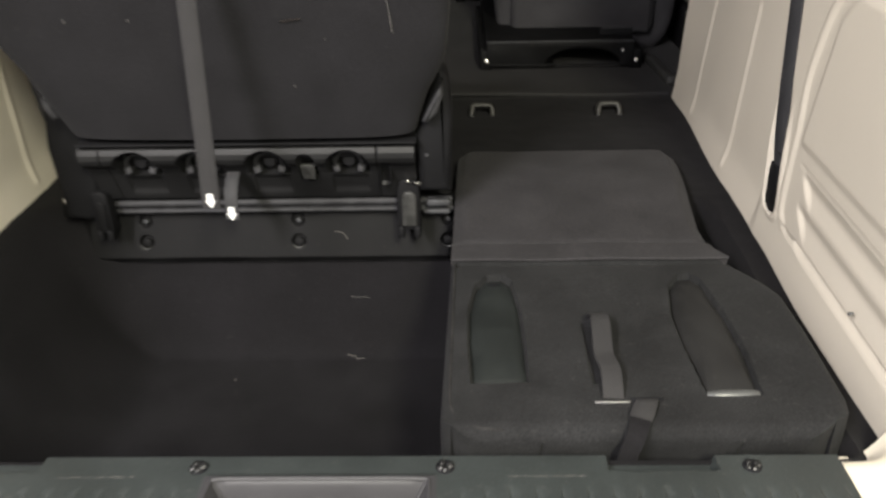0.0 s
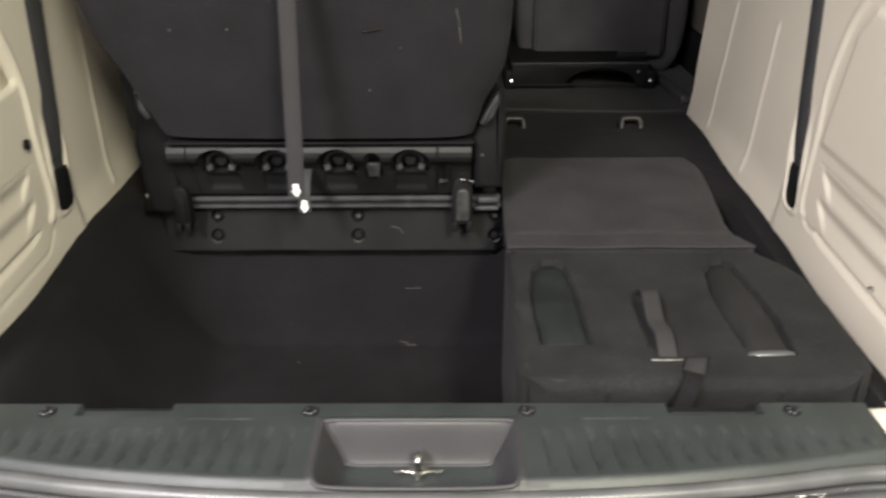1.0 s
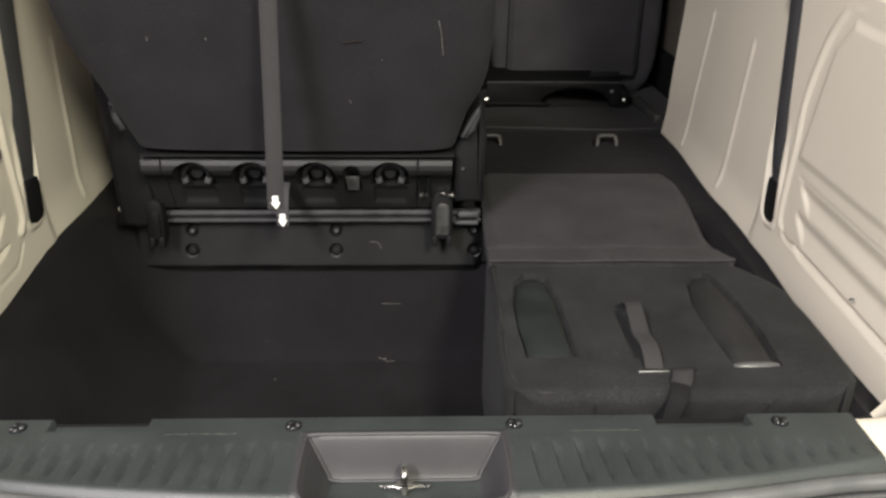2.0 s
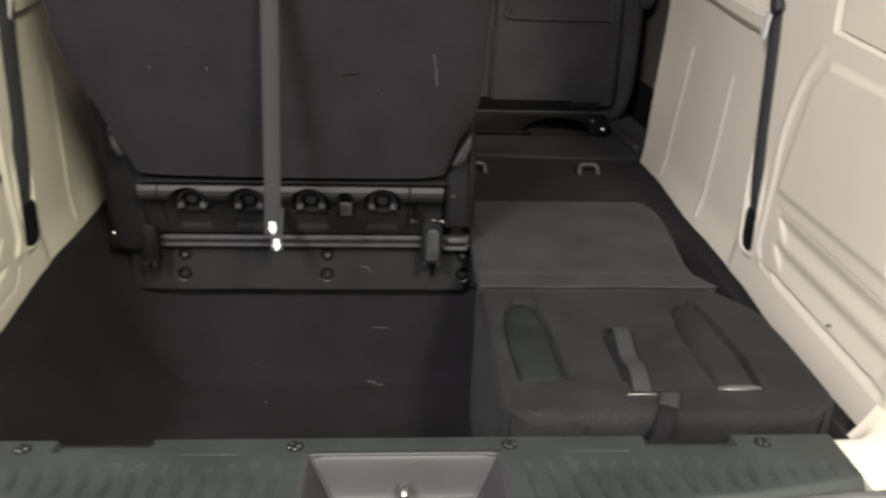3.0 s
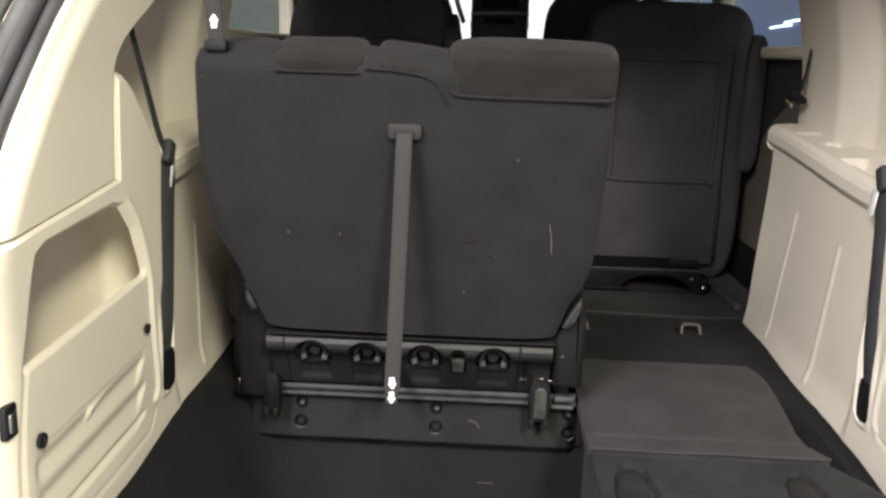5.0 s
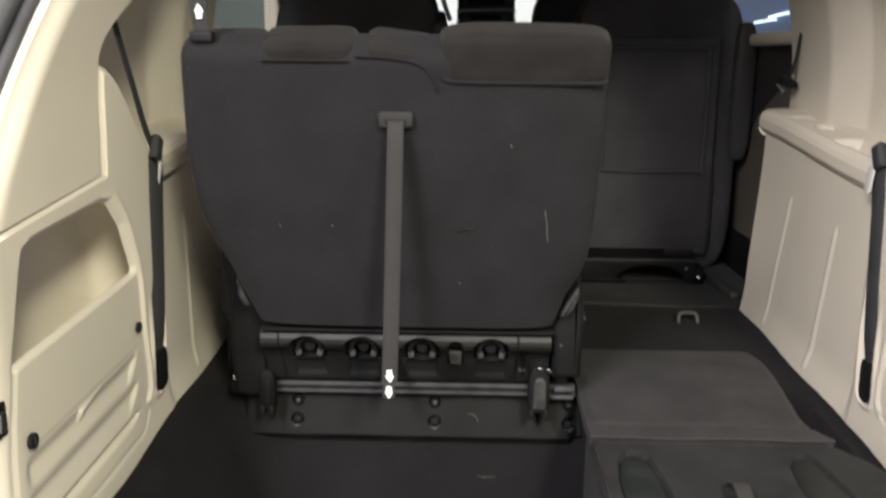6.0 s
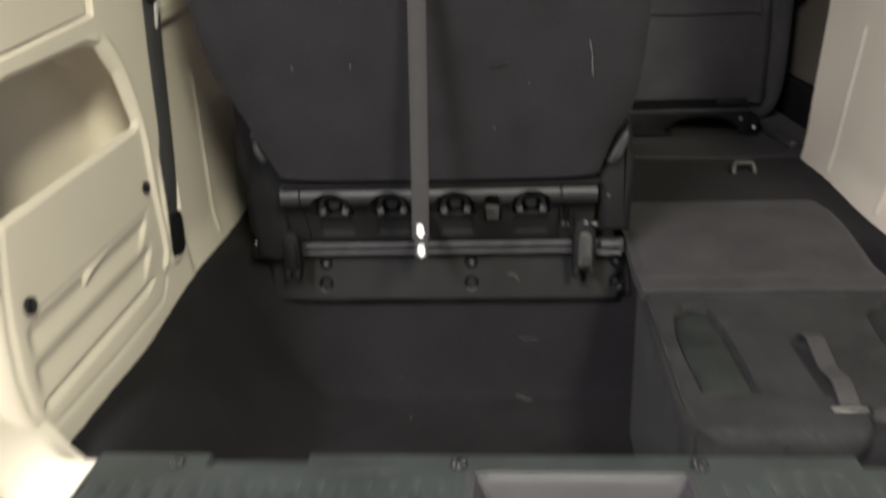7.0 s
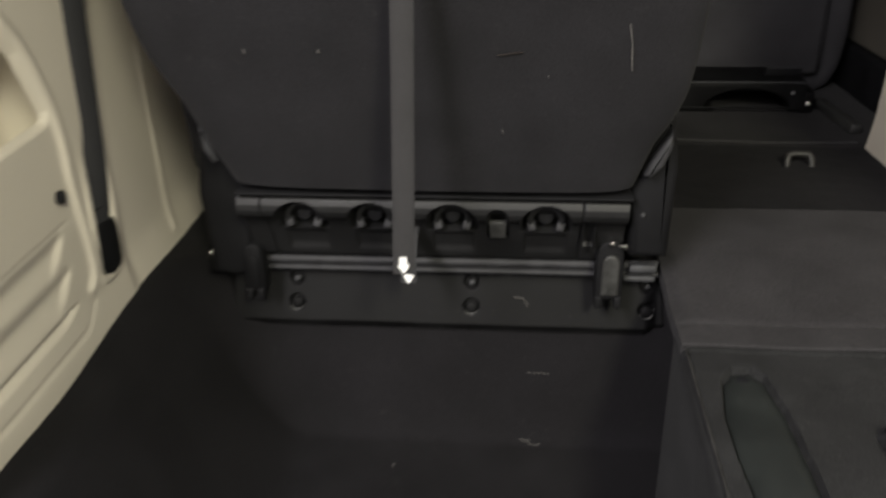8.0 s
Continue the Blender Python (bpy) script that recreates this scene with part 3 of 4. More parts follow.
# tailgate out of view, added and tilted to block light from above
single("tailgate", bm_box(-0.66, 0.66, -1.06, 0, -0.03, 0.03, 0.02, 3, pose(0, 0.40, 1.80, -36, 0, 0)), PAINT, "unseen grey tailgate, added to keep high light off the bay", "tailgate", kind="structure")
single("rear_bumper", bm_grid(bumper_at, 60, 24, (0, 0, -0.25)), PAINT, "grey painted rear bumper under the sill", "bumper", kind="structure")

# flakes of pale paint left along the flange under the seal
chips = bmesh.new()
rng = random.Random(7)
for k in range(80):
    cx = rng.choice((rng.uniform(-0.12, 0.02), rng.uniform(0.10, 0.27), rng.uniform(0.38, 0.46), rng.uniform(-0.40, 0.5)))
    a = rng.uniform(0.1, 0.9)
    c = Vector((cx, sill_aft(cx) - 0.0135 - 0.0066 * math.cos(a), 0.638 + 0.0066 * math.sin(a)))
    t1, t2 = Vector((1, 0, 0)), Vector((0, math.sin(a), math.cos(a)))
    n, ln, wd = rng.randint(5, 8), rng.uniform(0.0008, 0.0060), rng.uniform(0.0004, 0.0011)
    ring = []
    for i in range(n):
        b = 2 * math.pi * i / n
        r = rng.uniform(0.6, 1.1)
        ring.append(chips.verts.new(c + t1 * ln * r * math.cos(b) + t2 * wd * r * math.sin(b)))
    face = chips.faces.new(ring)
    low = [chips.verts.new(v.co - Vector((0, -math.cos(a), math.sin(a))) * 0.0008) for v in ring]
    for i in range(n):
        j = (i + 1) % n
        chips.faces.new((ring[j], ring[i], low[i], low[j]))
single("paint_flakes", chips, CHIP, "pale chipped paint flakes along the tailgate flange", "paint flakes", kind="stuff")

# ---- things ----

# ---- third-row seat, backrest up over the tub ----
def seat_y(z):
    """Rear face of the reclined backrest."""
    return 0.555 - 0.28 * (z - 0.83)


SEAT_L = [(0.822, -0.463), (0.86, -0.478), (0.90, -0.494), (0.95, -0.511), (0.98, -0.526), (1.02, -0.544), (1.06, -0.553), (1.09, -0.556), (1.14, -0.558), (1.19, -0.557), (1.28, -0.550), (1.36, -0.543)]
SEAT_R = [(0.822, 0.081), (0.86, 0.092), (0.90, 0.104), (0.923, 0.117), (0.946, 0.128), (0.973, 0.136), (1.02, 0.141), (1.06, 0.143), (1.19, 0.145), (1.30, 0.141), (1.36, 0.137)]
N_SEAT = Vector((0, 1, 0.28)).normalized()


def backrest_bm():
    z0, z1, thick, loops = 0.828, 1.345, 0.105, []
    for k in range(61):
        v = k / 60
        z = z0 + (z1 - z0) * v
        lo, hi = lerp_table(SEAT_L, z), lerp_table(SEAT_R, z)
        e = min((z - z0) / 0.007, (z1 - z) / 0.035)
        r = math.sqrt(max(0.0, 1 - max(0.0, 1 - e) ** 2))
        w, cx, t = (hi - lo) / 2 - 0.018 * (1 - r), (hi + lo) / 2, thick * (0.45 + 0.55 * r if z < 1.0 else 0.12 + 0.88 * r)
        loop = []
        for i in range(72):
            a = 2 * math.pi * i / 72
            c, s = math.cos(a), math.sin(a)
            x = cx + w * math.copysign(abs(c) ** 0.22, c)
            d = thick / 2 + t / 2 * math.copysign(abs(s) ** 0.30, s)
            d += 0.004 * (x - cx) ** 2 / w ** 2 + 0.0025 * noise.noise(Vector((x * 6, z * 6, 1.5)))
            loop.append(Vector((x, seat_y(z), z)) + N_SEAT * d)
        loops.append(loop)
    return bm_loops(loops)


def bm_pillow(c, hx, hy, hz, ex=0.35, m=None, lump=0.0):
    loops = []
    for j in range(1, 24):
        b = -math.pi / 2 + math.pi * j / 24
        cb, sb = math.cos(b), math.sin(b)
        loop = []
        for i in range(40):
            a = 2 * math.pi * i / 40
            ca, sa = math.cos(a), math.sin(a)
            p = Vector((hx * math.copysign(abs(cb) ** ex * abs(ca) ** ex, ca), hy * math.copysign(abs(cb) ** ex * abs(sa) ** ex, sa), hz * math.copysign(abs(sb) ** ex, sb)))
            p *= 1 + lump * noise.noise(Vector((p.x * 14, p.y * 14, p.z * 14 + c[0])))
            loop.append((m @ p if m is not None else p) + Vector(c))
        loops.append(loop)
    return bm_loops(loops)


seat = thing("third_row_seat", "dark grey two-person rear seat with its backrest raised", "car seat")
part("backrest", backrest_bm(), SEATBACK, seat, "dark grey carpeted backrest shell with faint scuffs")
RECLINE = pose(0, 0, 0, 15.6, 0, 0)
part("head_restraint", bm_pillow((0.007, 0.466, 1.331), 0.137, 0.054, 0.043, 0.38, RECLINE, 0.05), HEADCLOTH, seat, "brown-grey cloth head restraint folded over")
part("head_restraint", bm_pillow((-0.338, 0.472, 1.334), 0.077, 0.054, 0.028, 0.34, pose(0, 0, 0, 20, 0, 0), 0.05), HEADCLOTH, seat, "brown-grey cloth head restraint folded down")
part("head_restraint", bm_pillow((-0.190, 0.476, 1.324), 0.062, 0.054, 0.033, 0.38, pose(0, 0, 0, 20, 0, 0) @ pose(0, 0, 0, 0, 8, 0), 0.05), HEADCLOTH, seat, "brown-grey cloth head restraint folded down")
part("shoulder_bolster", bm_pillow((-0.474, 0.484, 1.332), 0.066, 0.054, 0.028, 0.45, pose(0, 0, 0, 18, 0, 0), 0.05), HEADCLOTH, seat, "brown-grey cloth shoulder of the backrest")
# widened cushion, added base and bolster keep light off the side trim
part("seat_cushion", bm_box(-0.590, 0.125, 0.70, 1.17, 0.78, 0.93, 0.04, 4), CLOTH, seat, "dark cloth seat cushion")
part("seat_base", bm_box(-0.580, 0.118, 0.72, 1.12, 0.668, 0.79, 0.015, 3), BLACK, seat, "unseen black base added to shade the side trim")
part("side_bolster", bm_pillow((-0.498, 0.665, 0.965), 0.058, 0.055, 0.20, 0.45, pose(0, 0, 0, 12, 0, 0)), SEATBACK, seat, "dark bolster added to shade the trim beside the seat")


def seam(pts, r=0.0016):
    return bm_tube(pts, r, 6, 3)


part("seam", seam([(x, seat_y(1.286) - 0.0022, 1.286 + dz) for x, dz in ((-0.126, 0.010), (-0.115, 0.002), (-0.06, 0.0), (0.0, 0.0), (0.06, 0.0), (0.125, 0.001), (0.138, 0.006))], 0.0030), SEATBACK, seat, "folded welt under the head restraint")
part("seam", seam([(x, seat_y(1.318) - 0.0018, 1.318) for x in (-0.410, -0.34, -0.272)], 0.0022), HEADCLOTH, seat, "stitched welt under the head restraint")
part("seam", seam([(x, seat_y(z) - 0.0016, z) for x, z in ((-0.262, 1.326), (-0.20, 1.322), (-0.158, 1.312), (-0.138, 1.290), (-0.131, 1.270))], 0.0018), SEATBACK, seat, "stitched welt under the head restraint")
part("lower_lip", bm_box(-0.466, 0.084, 0.558, 0.61, 0.8232, 0.8265, 0.0012), DEEPBLACK, seat, "thin black lip under the backrest")


# rail cover under the backrest: rounded bar with arched pockets for the latches
POCKETS = (-0.381, -0.277, -0.164, -0.031)


def cover_at(u, v):
    x = -0.468 + 0.548 * u
    prof = [(0.612, 0.8225), (0.590, 0.8222), (0.575, 0.8195), (0.568, 0.8135), (0.565, 0.805), (0.565, 0.796), (0.569, 0.788), (0.577, 0.781), (0.590, 0.774), (0.602, 0.758), (0.614, 0.735), (0.632, 0.700)]
    t = v * (len(prof) - 1)
    i = min(int(t), len(prof) - 2)
    f = t - i
    y = prof[i][0] + f * (prof[i + 1][0] - prof[i][0])
    z = prof[i][1] + f * (prof[i + 1][1] - prof[i][1])
    d = 0.0
    for c in POCKETS:
        up = max(0.0, z - 0.782) / 0.027
        q = 0.034 * (math.hypot((x - c) / 0.034, up) - 1) if z > 0.782 else max(abs(x - c) - 0.034, 0.757 - z)
        d = max(d, 0.030 * step(0.002, -0.004, q))
    q = math.hypot(x + 0.099, z - 0.789) - 0.0140 if z > 0.789 else max(abs(x + 0.099) - 0.0140, 0.744 - z)
    d = max(d, 0.022 * step(0.002, -0.004, q))
    # upright slot beside the hook, shallow wells under the pockets
    q = max(abs(x - 0.029) - 0.009, abs(z - 0.757) - 0.026)
    d = max(d, 0.008 * step(0.002, -0.003, q))
    for c in POCKETS:
        q = max(abs(x - c) - 0.030, abs(z - 0.733) - 0.017)
        d = max(d, 0.005 * step(0.002, -0.003, q))
    for c in (-0.434, 0.019):
        d = max(d, 0.003 * step(0.0016, 0.0004, abs(x - c)))
    return Vector((x, y + d, z))


cover = part("rail_cover", bm_grid(cover_at, 320, 70, (0, 0.04, 0)), GLOSSBLACK, seat, "glossy black plastic rail cover with arched latch pockets", smooth=40)
for c in POCKETS:
    arch = [(c + 0.0225 * math.sin(a), 0.598 - 0.003 * math.cos(a), 0.777 + 0.0215 * math.cos(a)) for a in np.linspace(-2.0, 2.0, 13)]
    part("latch_loop", bm_tube(arch, 0.0052, 10, 2), GLOSSBLACK, cover, "black horseshoe latch loop")
    part("latch_boss", bm_cylinder((c, 0.610, 0.778), (0, -1, 0.15), 0.0110, 0.014, 20, 0.002), DEEPBLACK, cover)
    # paler feet imitate the highlights at the loop's lower ends
    for e in (-1, 1):
        part("lit_pocket_lip", bm_box(-0.0060, 0.0060, -0.005, 0.005, -0.0075, 0.0075, 0.0028, 2, pose(c + e * 0.0205, 0.598, 0.7675, -18, e * 16, 0)), RAILPL, cover, "pale foot standing for the highlight on the latch loop")
part("release_tab", bm_prism([(-0.0105, -0.018), (0.0105, -0.018), (0.0115, -0.004), (0.0125, 0.012), (-0.0125, 0.012), (-0.0115, -0.004)], -0.004, 0.004, 0.002, pose(-0.099, 0.596, 0.765, 18, 0, 0)), HOOKFACE, cover, "grey plastic release tab")
part("slot_rib", bm_box(0.0195, 0.0225, 0.594, 0.606, 0.735, 0.782, 0.001), PANELBLK, cover)
part("slot_rib", bm_box(0.0365, 0.0395, 0.594, 0.606, 0.735, 0.782, 0.001), PANELBLK, cover)

# side shields and hinges
part("side_shield", bm_prism([(-0.536, 0.668), (-0.500, 0.662), (-0.470, 0.672), (-0.466, 0.826), (-0.474, 0.875), (-0.492, 0.922), (-0.508, 0.932), (-0.532, 0.880), (-0.544, 0.80)], 0.618, 0.66, 0.012, None, 3), DEEPBLACK, seat, "black side shield of the hinge")
part("side_shield", bm_prism([(0.088, 0.728), (0.140, 0.728), (0.143, 0.86), (0.134, 0.925), (0.122, 0.935), (0.104, 0.885), (0.082, 0.828)], 0.582, 0.66, 0.012, None, 3), DEEPBLACK, seat, "black side shield of the hinge")
part("hinge_plate", bm_prism([(0.094, 0.858), (0.104, 0.855), (0.120, 0.872), (0.129, 0.900), (0.127, 0.920), (0.116, 0.903)], 0.560, 0.60, 0.007, None, 3), RAILPL, seat, "shiny grey hinge plate beside the backrest")
part("hinge_plate", bm_prism([(-0.509, 0.918), (-0.503, 0.918), (-0.494, 0.893), (-0.483, 0.870), (-0.494, 0.866), (-0.506, 0.886)], 0.566, 0.60, 0.005, None, 3), RAILPL, seat, "shiny grey hinge plate beside the backrest")
# pale stud added where the shield only glints
part("shield_glint", bm_cylinder((0.100, 0.580, 0.795), (0, -1, 0.2), 0.0035, 0.006, 12, 0.001), RAILPL, seat, "small pale stud for a glint on the shield")


# lower mounting panel with its rail, bolts and hooks
def panel_y(z):
    return 0.656 + 0.35 * (z - 0.603)


BOLTS_X = (-0.421, -0.141, 0.131)


def mount_at(u, v):
    z = 0.560 + 0.108 * v
    x = (-0.543 + 0.012 * (1 - v)) + (0.693 - 0.002 * (1 - v)) * u
    d = 0.0
    for bx in BOLTS_X:
        for bz, r in ((0.637, 0.0125), (0.600, 0.0135)):
            d = max(d, 0.010 * step(r, r - 0.004, math.hypot(x - bx, z - bz)))
    y = panel_y(z) + d + 0.014 * step(0.022, 0.0, min(x + 0.543, 0.150 - x)) + 0.012 * step(0.014, 0.0, z - 0.560)
    y += 0.0015 * noise.noise(Vector((x * 11, z * 11, 3.1)))
    return Vector((x, y, z))


mount = part("mounting_panel", bm_grid(mount_at, 300, 54, (0, 0.03, 0)), PANELBLK, seat, "scuffed black plastic mounting panel with bolts")
for bx in BOLTS_X:
    part("bolt", bm_cylinder((bx + 0.001, panel_y(0.637) + 0.004, 0.636), (0, -1, 0.25), 0.0045, 0.010, 6, 0.001), HINGE, mount, "worn steel bolt head")
    part("bolt", bm_cylinder((bx, panel_y(0.598) + 0.006, 0.598), (0, -1, 0.25), 0.0085, 0.008, 18, 0.002), PANELBLK, mount)
    # light on the hole's lower rim, painted as a paler tube
    part("lit_bolt_rim", bm_tube([(bx + 0.0115 * math.sin(a), panel_y(0.60) - 0.0006, 0.6 - 0.0125 * math.cos(a)) for a in np.linspace(-1.1, 1.1, 7)], 0.0016, 6, 2), HOOKFACE, mount, "pale lower rim standing for the bolt hole's lit edge")
rail = part("hinge_rail", bm_tube([(-0.540, 0.646, 0.6835), (0.0, 0.646, 0.6850), (0.138, 0.646, 0.6855)], 0.0072, 12, 2), RAILPL, seat, "worn grey hinge rail")
part("rail_lip", bm_tube([(-0.530, 0.650, 0.6665), (0.0, 0.650, 0.667), (0.142, 0.650, 0.6675)], 0.0046, 8, 2), RAILPL, rail)
part("rail_web", bm_box(-0.532, 0.140, 0.6475, 0.6545, 0.664, 0.689, 0.001), RAILPL, rail)
part("rail_end_cap", bm_prism([(-0.548, 0.664), (-0.520, 0.664), (-0.520, 0.690), (-0.526, 0.698), (-0.540, 0.698), (-0.548, 0.688)], 0.628, 0.662, 0.004), PANELBLK, rail)
part("rail_end", bm_box(0.096, 0.136, 0.628, 0.642, 0.680, 0.692, 0.003), HINGE, rail, "paler grey end of the rail")
part("rail_end", bm_box(0.088, 0.136, 0.634, 0.646, 0.662, 0.671, 0.003), HINGE, rail, "paler grey end of the rail")


def hook(x, face, half, z0, z1):
    """A round-headed arm over the rail, with a worn face and two toes."""
    top = [(half * math.cos(a), z1 - half + half * math.sin(a)) for a in np.linspace(0, math.pi, 11)]
    arm = part("hook_arm", bm_prism([(-half, z0 + 0.012), (half, z0 + 0.012)] + top, 0, 0.034, 0.005, pose(x, 0.610, 0), 3), DEEPBLACK, seat, "black round-headed hook arm")
    fh = half * 0.62
    fz = z1 - half * 1.1
    ftop = [(fh * math.cos(a), fz - fh + fh * math.sin(a)) for a in np.linspace(0, math.pi, 9)]
    part("hook_face", bm_prism([(-fh * 1.02, z0 + 0.022), (fh * 1.02, z0 + 0.022)] + ftop, -0.0045, 0.006, 0.003, pose(x + 0.001, 0.610, 0), 3), face, arm, "worn grey face of the hook arm")
    for e in (-1, 1):
        part("hook_toe", bm_box(-0.0055, 0.0055, -0.009, 0.012, -0.009, 0.012, 0.003, 2, pose(x + e * (half - 0.006), 0.614, z0 + 0.008)), DEEPBLACK, arm)
    return arm


hook(-0.471, PANELBLK, 0.0150, 0.629, 0.722)
arm = hook(0.065, HOOKFACE, 0.0200, 0.631, 0.740)
# steel slivers shaped to give the bright glints over hook and rail
part("glint_edge", bm_prism([(-0.006, 0.0), (0.002, -0.003), (0.006, -0.001), (0.001, 0.004)], -0.002, 0.002, 0.0006, pose(0.065, 0.606, 0.737, 0, 12, 0)), STEEL, arm, "steel sliver standing for a glint on the hook head")
part("glint_clip", bm_prism([(-0.008, 0.002), (0.003, -0.004), (0.009, -0.002), (0.004, 0.004)], -0.002, 0.003, 0.0006, pose(0.081, 0.602, 0.735, 0, 8, 0)), STEEL, seat, "small metal clip drawn for a bright glint")
part("glint_clip", bm_prism([(-0.541, 0.702), (-0.537, 0.703), (-0.531, 0.686), (-0.534, 0.684)], 0.624, 0.630, 0.001), STEEL, seat, "small metal clip drawn for a bright glint")

# pull strap with its bezel
bez = part("strap_bezel", bm_prism([(-0.227, 1.216), (-0.222, 1.212), (-0.176, 1.212), (-0.171, 1.216), (-0.170, 1.234), (-0.175, 1.239), (-0.223, 1.239), (-0.228, 1.234)], seat_y(1.226) - 0.010, seat_y(1.226) + 0.012, 0.003), BROWNPL, seat, "dark grey plastic bezel of the pull strap")
part("bezel_slot", bm_box(-0.216, -0.182, seat_y(1.226) - 0.0115, seat_y(1.226) - 0.004, 1.220, 1.227, 0.001), BLACK, bez)
part("pull_strap", bm_strap([(-0.1985, 0.437, 1.226), (-0.1985, 0.425, 1.212), (-0.199, 0.419, 1.17), (-0.2025, 0.414, 1.02), (-0.206, 0.409, 0.88), (-0.209, 0.407, 0.785)], 0.0265, 0.0024, (1, 0, 0)), WEB, seat, "hanging grey webbing pull strap")
part("pull_strap", bm_strap([(-0.223, 0.590, 0.765), (-0.223, 0.570, 0.755), (-0.223, 0.553, 0.735), (-0.2235, 0.548, 0.698)], 0.022, 0.0024, (1, 0, 0)), BELT, seat, "short dark webbing pull strap")


def arrow_bm(x, y, z, s, flip=1, tilt=0):
    pts = [(-0.42, 1), (0.42, 1), (0.42, 0.05), (0.70, 0.05), (0, -1), (-0.70, 0.05), (-0.42, 0.05)]
    return bm_prism([(a * s, b * s * 1.05 * flip) for a, b in pts], -0.0006, 0.0006, 0, pose(x, y, z, 0, tilt, 0))


part("arrow_label", arrow_bm(-0.2085, 0.4050, 0.797, 0.0105, 1, -3), WHITE, seat, "white printed arrow label")
part("arrow_label", arrow_bm(-0.2230, 0.5458, 0.709, 0.0115, 1), WHITE, seat, "white printed arrow label")

# upright strap with a white arrow at the shoulder of the seat
tether = thing("tether_strap", "dark webbing strap with a white arrow standing over the backrest", "strap")
part("band", bm_strap([(-0.505, 0.440, 1.325), (-0.506, 0.432, 1.37), (-0.507, 0.420, 1.44), (-0.506, 0.41, 1.50)], 0.026, 0.003, (1, 0, 0)), WEB, tether)
part("arrow_label", arrow_bm(-0.5065, 0.4255, 1.392, 0.0105, -1), WHITE, tether, "white printed arrow label")
part("buckle", bm_box(-0.524, -0.488, 0.425, 0.445, 1.345, 1.362, 0.003), BLACK, tether)

# ---- stowed seat: hard felt-covered panel over the other half of the tub ----
SLOT_A = [(0.166, 0.126), (0.236, 0.128), (0.237, 0.204), (0.236, 0.302), (0.228, 0.372), (0.214, 0.391), (0.192, 0.388), (0.175, 0.362), (0.163, 0.290), (0.162, 0.220)]
SLOT_B = [(0.445, 0.100), (0.508, 0.101), (0.516, 0.189), (0.514, 0.276), (0.504, 0.372), (0.492, 0.390), (0.474, 0.388), (0.454, 0.356), (0.441, 0.280), (0.440, 0.205)]
BOX_TOP = 0.679
# hollow cut into the felt to give the strap's shadow
STRAP_SHADE = [(0.314, 0.125), (0.340, 0.125), (0.343, 0.262), (0.316, 0.262)]


def stowed_at(u, v):
    su, sv = u * 1.16 - 0.08, v * 1.16 - 0.08
    cu, cv = min(1, max(0, su)), min(1, max(0, sv))
    over = max(0, -su, su - 1, -sv, sv - 1) / 0.08
    # plan: rounded quadrilateral, its far corner cut back along the wall
    y = 0.036 + 0.440 * cv
    right = lerp_table([(0.03, 0.590), (0.07, 0.602), (0.10, 0.609), (0.24, 0.614), (0.33, 0.613), (0.365, 0.600), (0.41, 0.572), (0.48, 0.532)], y)
    left = lerp_table([(0.03, 0.127), (0.46, 0.139)], y)
    x = left + (right - left) * cu
    for ex, cx, r in ((left, left + 0.046, 0.046), (right, right - 0.055, 0.055)):
        for ey, cy in ((0.036, 0.036 + r),):
            ax, ay = x - cx, y - cy
            if (ax < 0 if ex == left else ax > 0) and ay < 0:
                k = max(abs(ax), abs(ay)) / max(1e-6, math.hypot(ax, ay))
                x, y = cx + ax * k, cy + ay * k
    edge = min(x - left, right - x, y - 0.036) if over == 0 else 0.0
    r = 0.019
    z = BOX_TOP - (r - math.sqrt(max(0, r * r - max(0, r - max(0, edge)) ** 2)))
    for slot in (SLOT_A, SLOT_B):
        z -= 0.0105 * step(0.0012, -0.0022, poly_distance(slot, x, y)) if over == 0 else 0
    z -= 0.007 * step(0.003, -0.004, poly_distance(STRAP_SHADE, x, y)) if over == 0 else 0
    z += 0.0015 * noise.noise(Vector((x * 8, y * 8, 4)))
    z -= 0.006 * step(0.009, 0.003, abs(y - 0.4235)) if over == 0 else 0
    if over > 0:
        z -= 0.285 * over
        if sv < 0:
            y += 0.006 * step(0.655, 0.645, z) + 0.003 * step(0.003, 0.0005, min(abs(x - 0.245), abs(x - 0.47)))
        y += 0.012 * over if sv < 0 else 0
    return Vector((x, y, z))


stow = thing("stowed_seat", "black felt-covered underside of a seat folded into the tub", "car seat")
part("panel", bm_grid(stowed_at, 300, 260, None), FELT, stow, "black felt-covered hard panel with two recesses", smooth=45)


def insert_bm(slot, lift, hump):
    cx, cy = sum(p[0] for p in slot) / len(slot), sum(p[1] for p in slot) / len(slot)
    loops = []
    y0 = min(p[1] for p in slot)
    for k in (1.0, 0.97, 0.9, 0.75, 0.55, 0.35, 0.15, 0.02):
        loops.append([Vector((cx + (x - cx) * k * 0.962, cy + (y - cy) * k * 0.98, 0.6690 - 0.004 * step(0.96, 1.0, k) + lift * (1 - k ** 4) + hump * step(0.11, 0.0, cy + (y - cy) * k - y0) * (1 - k ** 6))) for x, y in slot])
    return bm_loops(loops)


def dense(poly, n):
    out = []
    for (ax, ay), (bx, by) in zip(poly, poly[1:] + poly[:1]):
        out += [(ax + (bx - ax) * k / n, ay + (by - ay) * k / n) for k in range(n)]
    return out


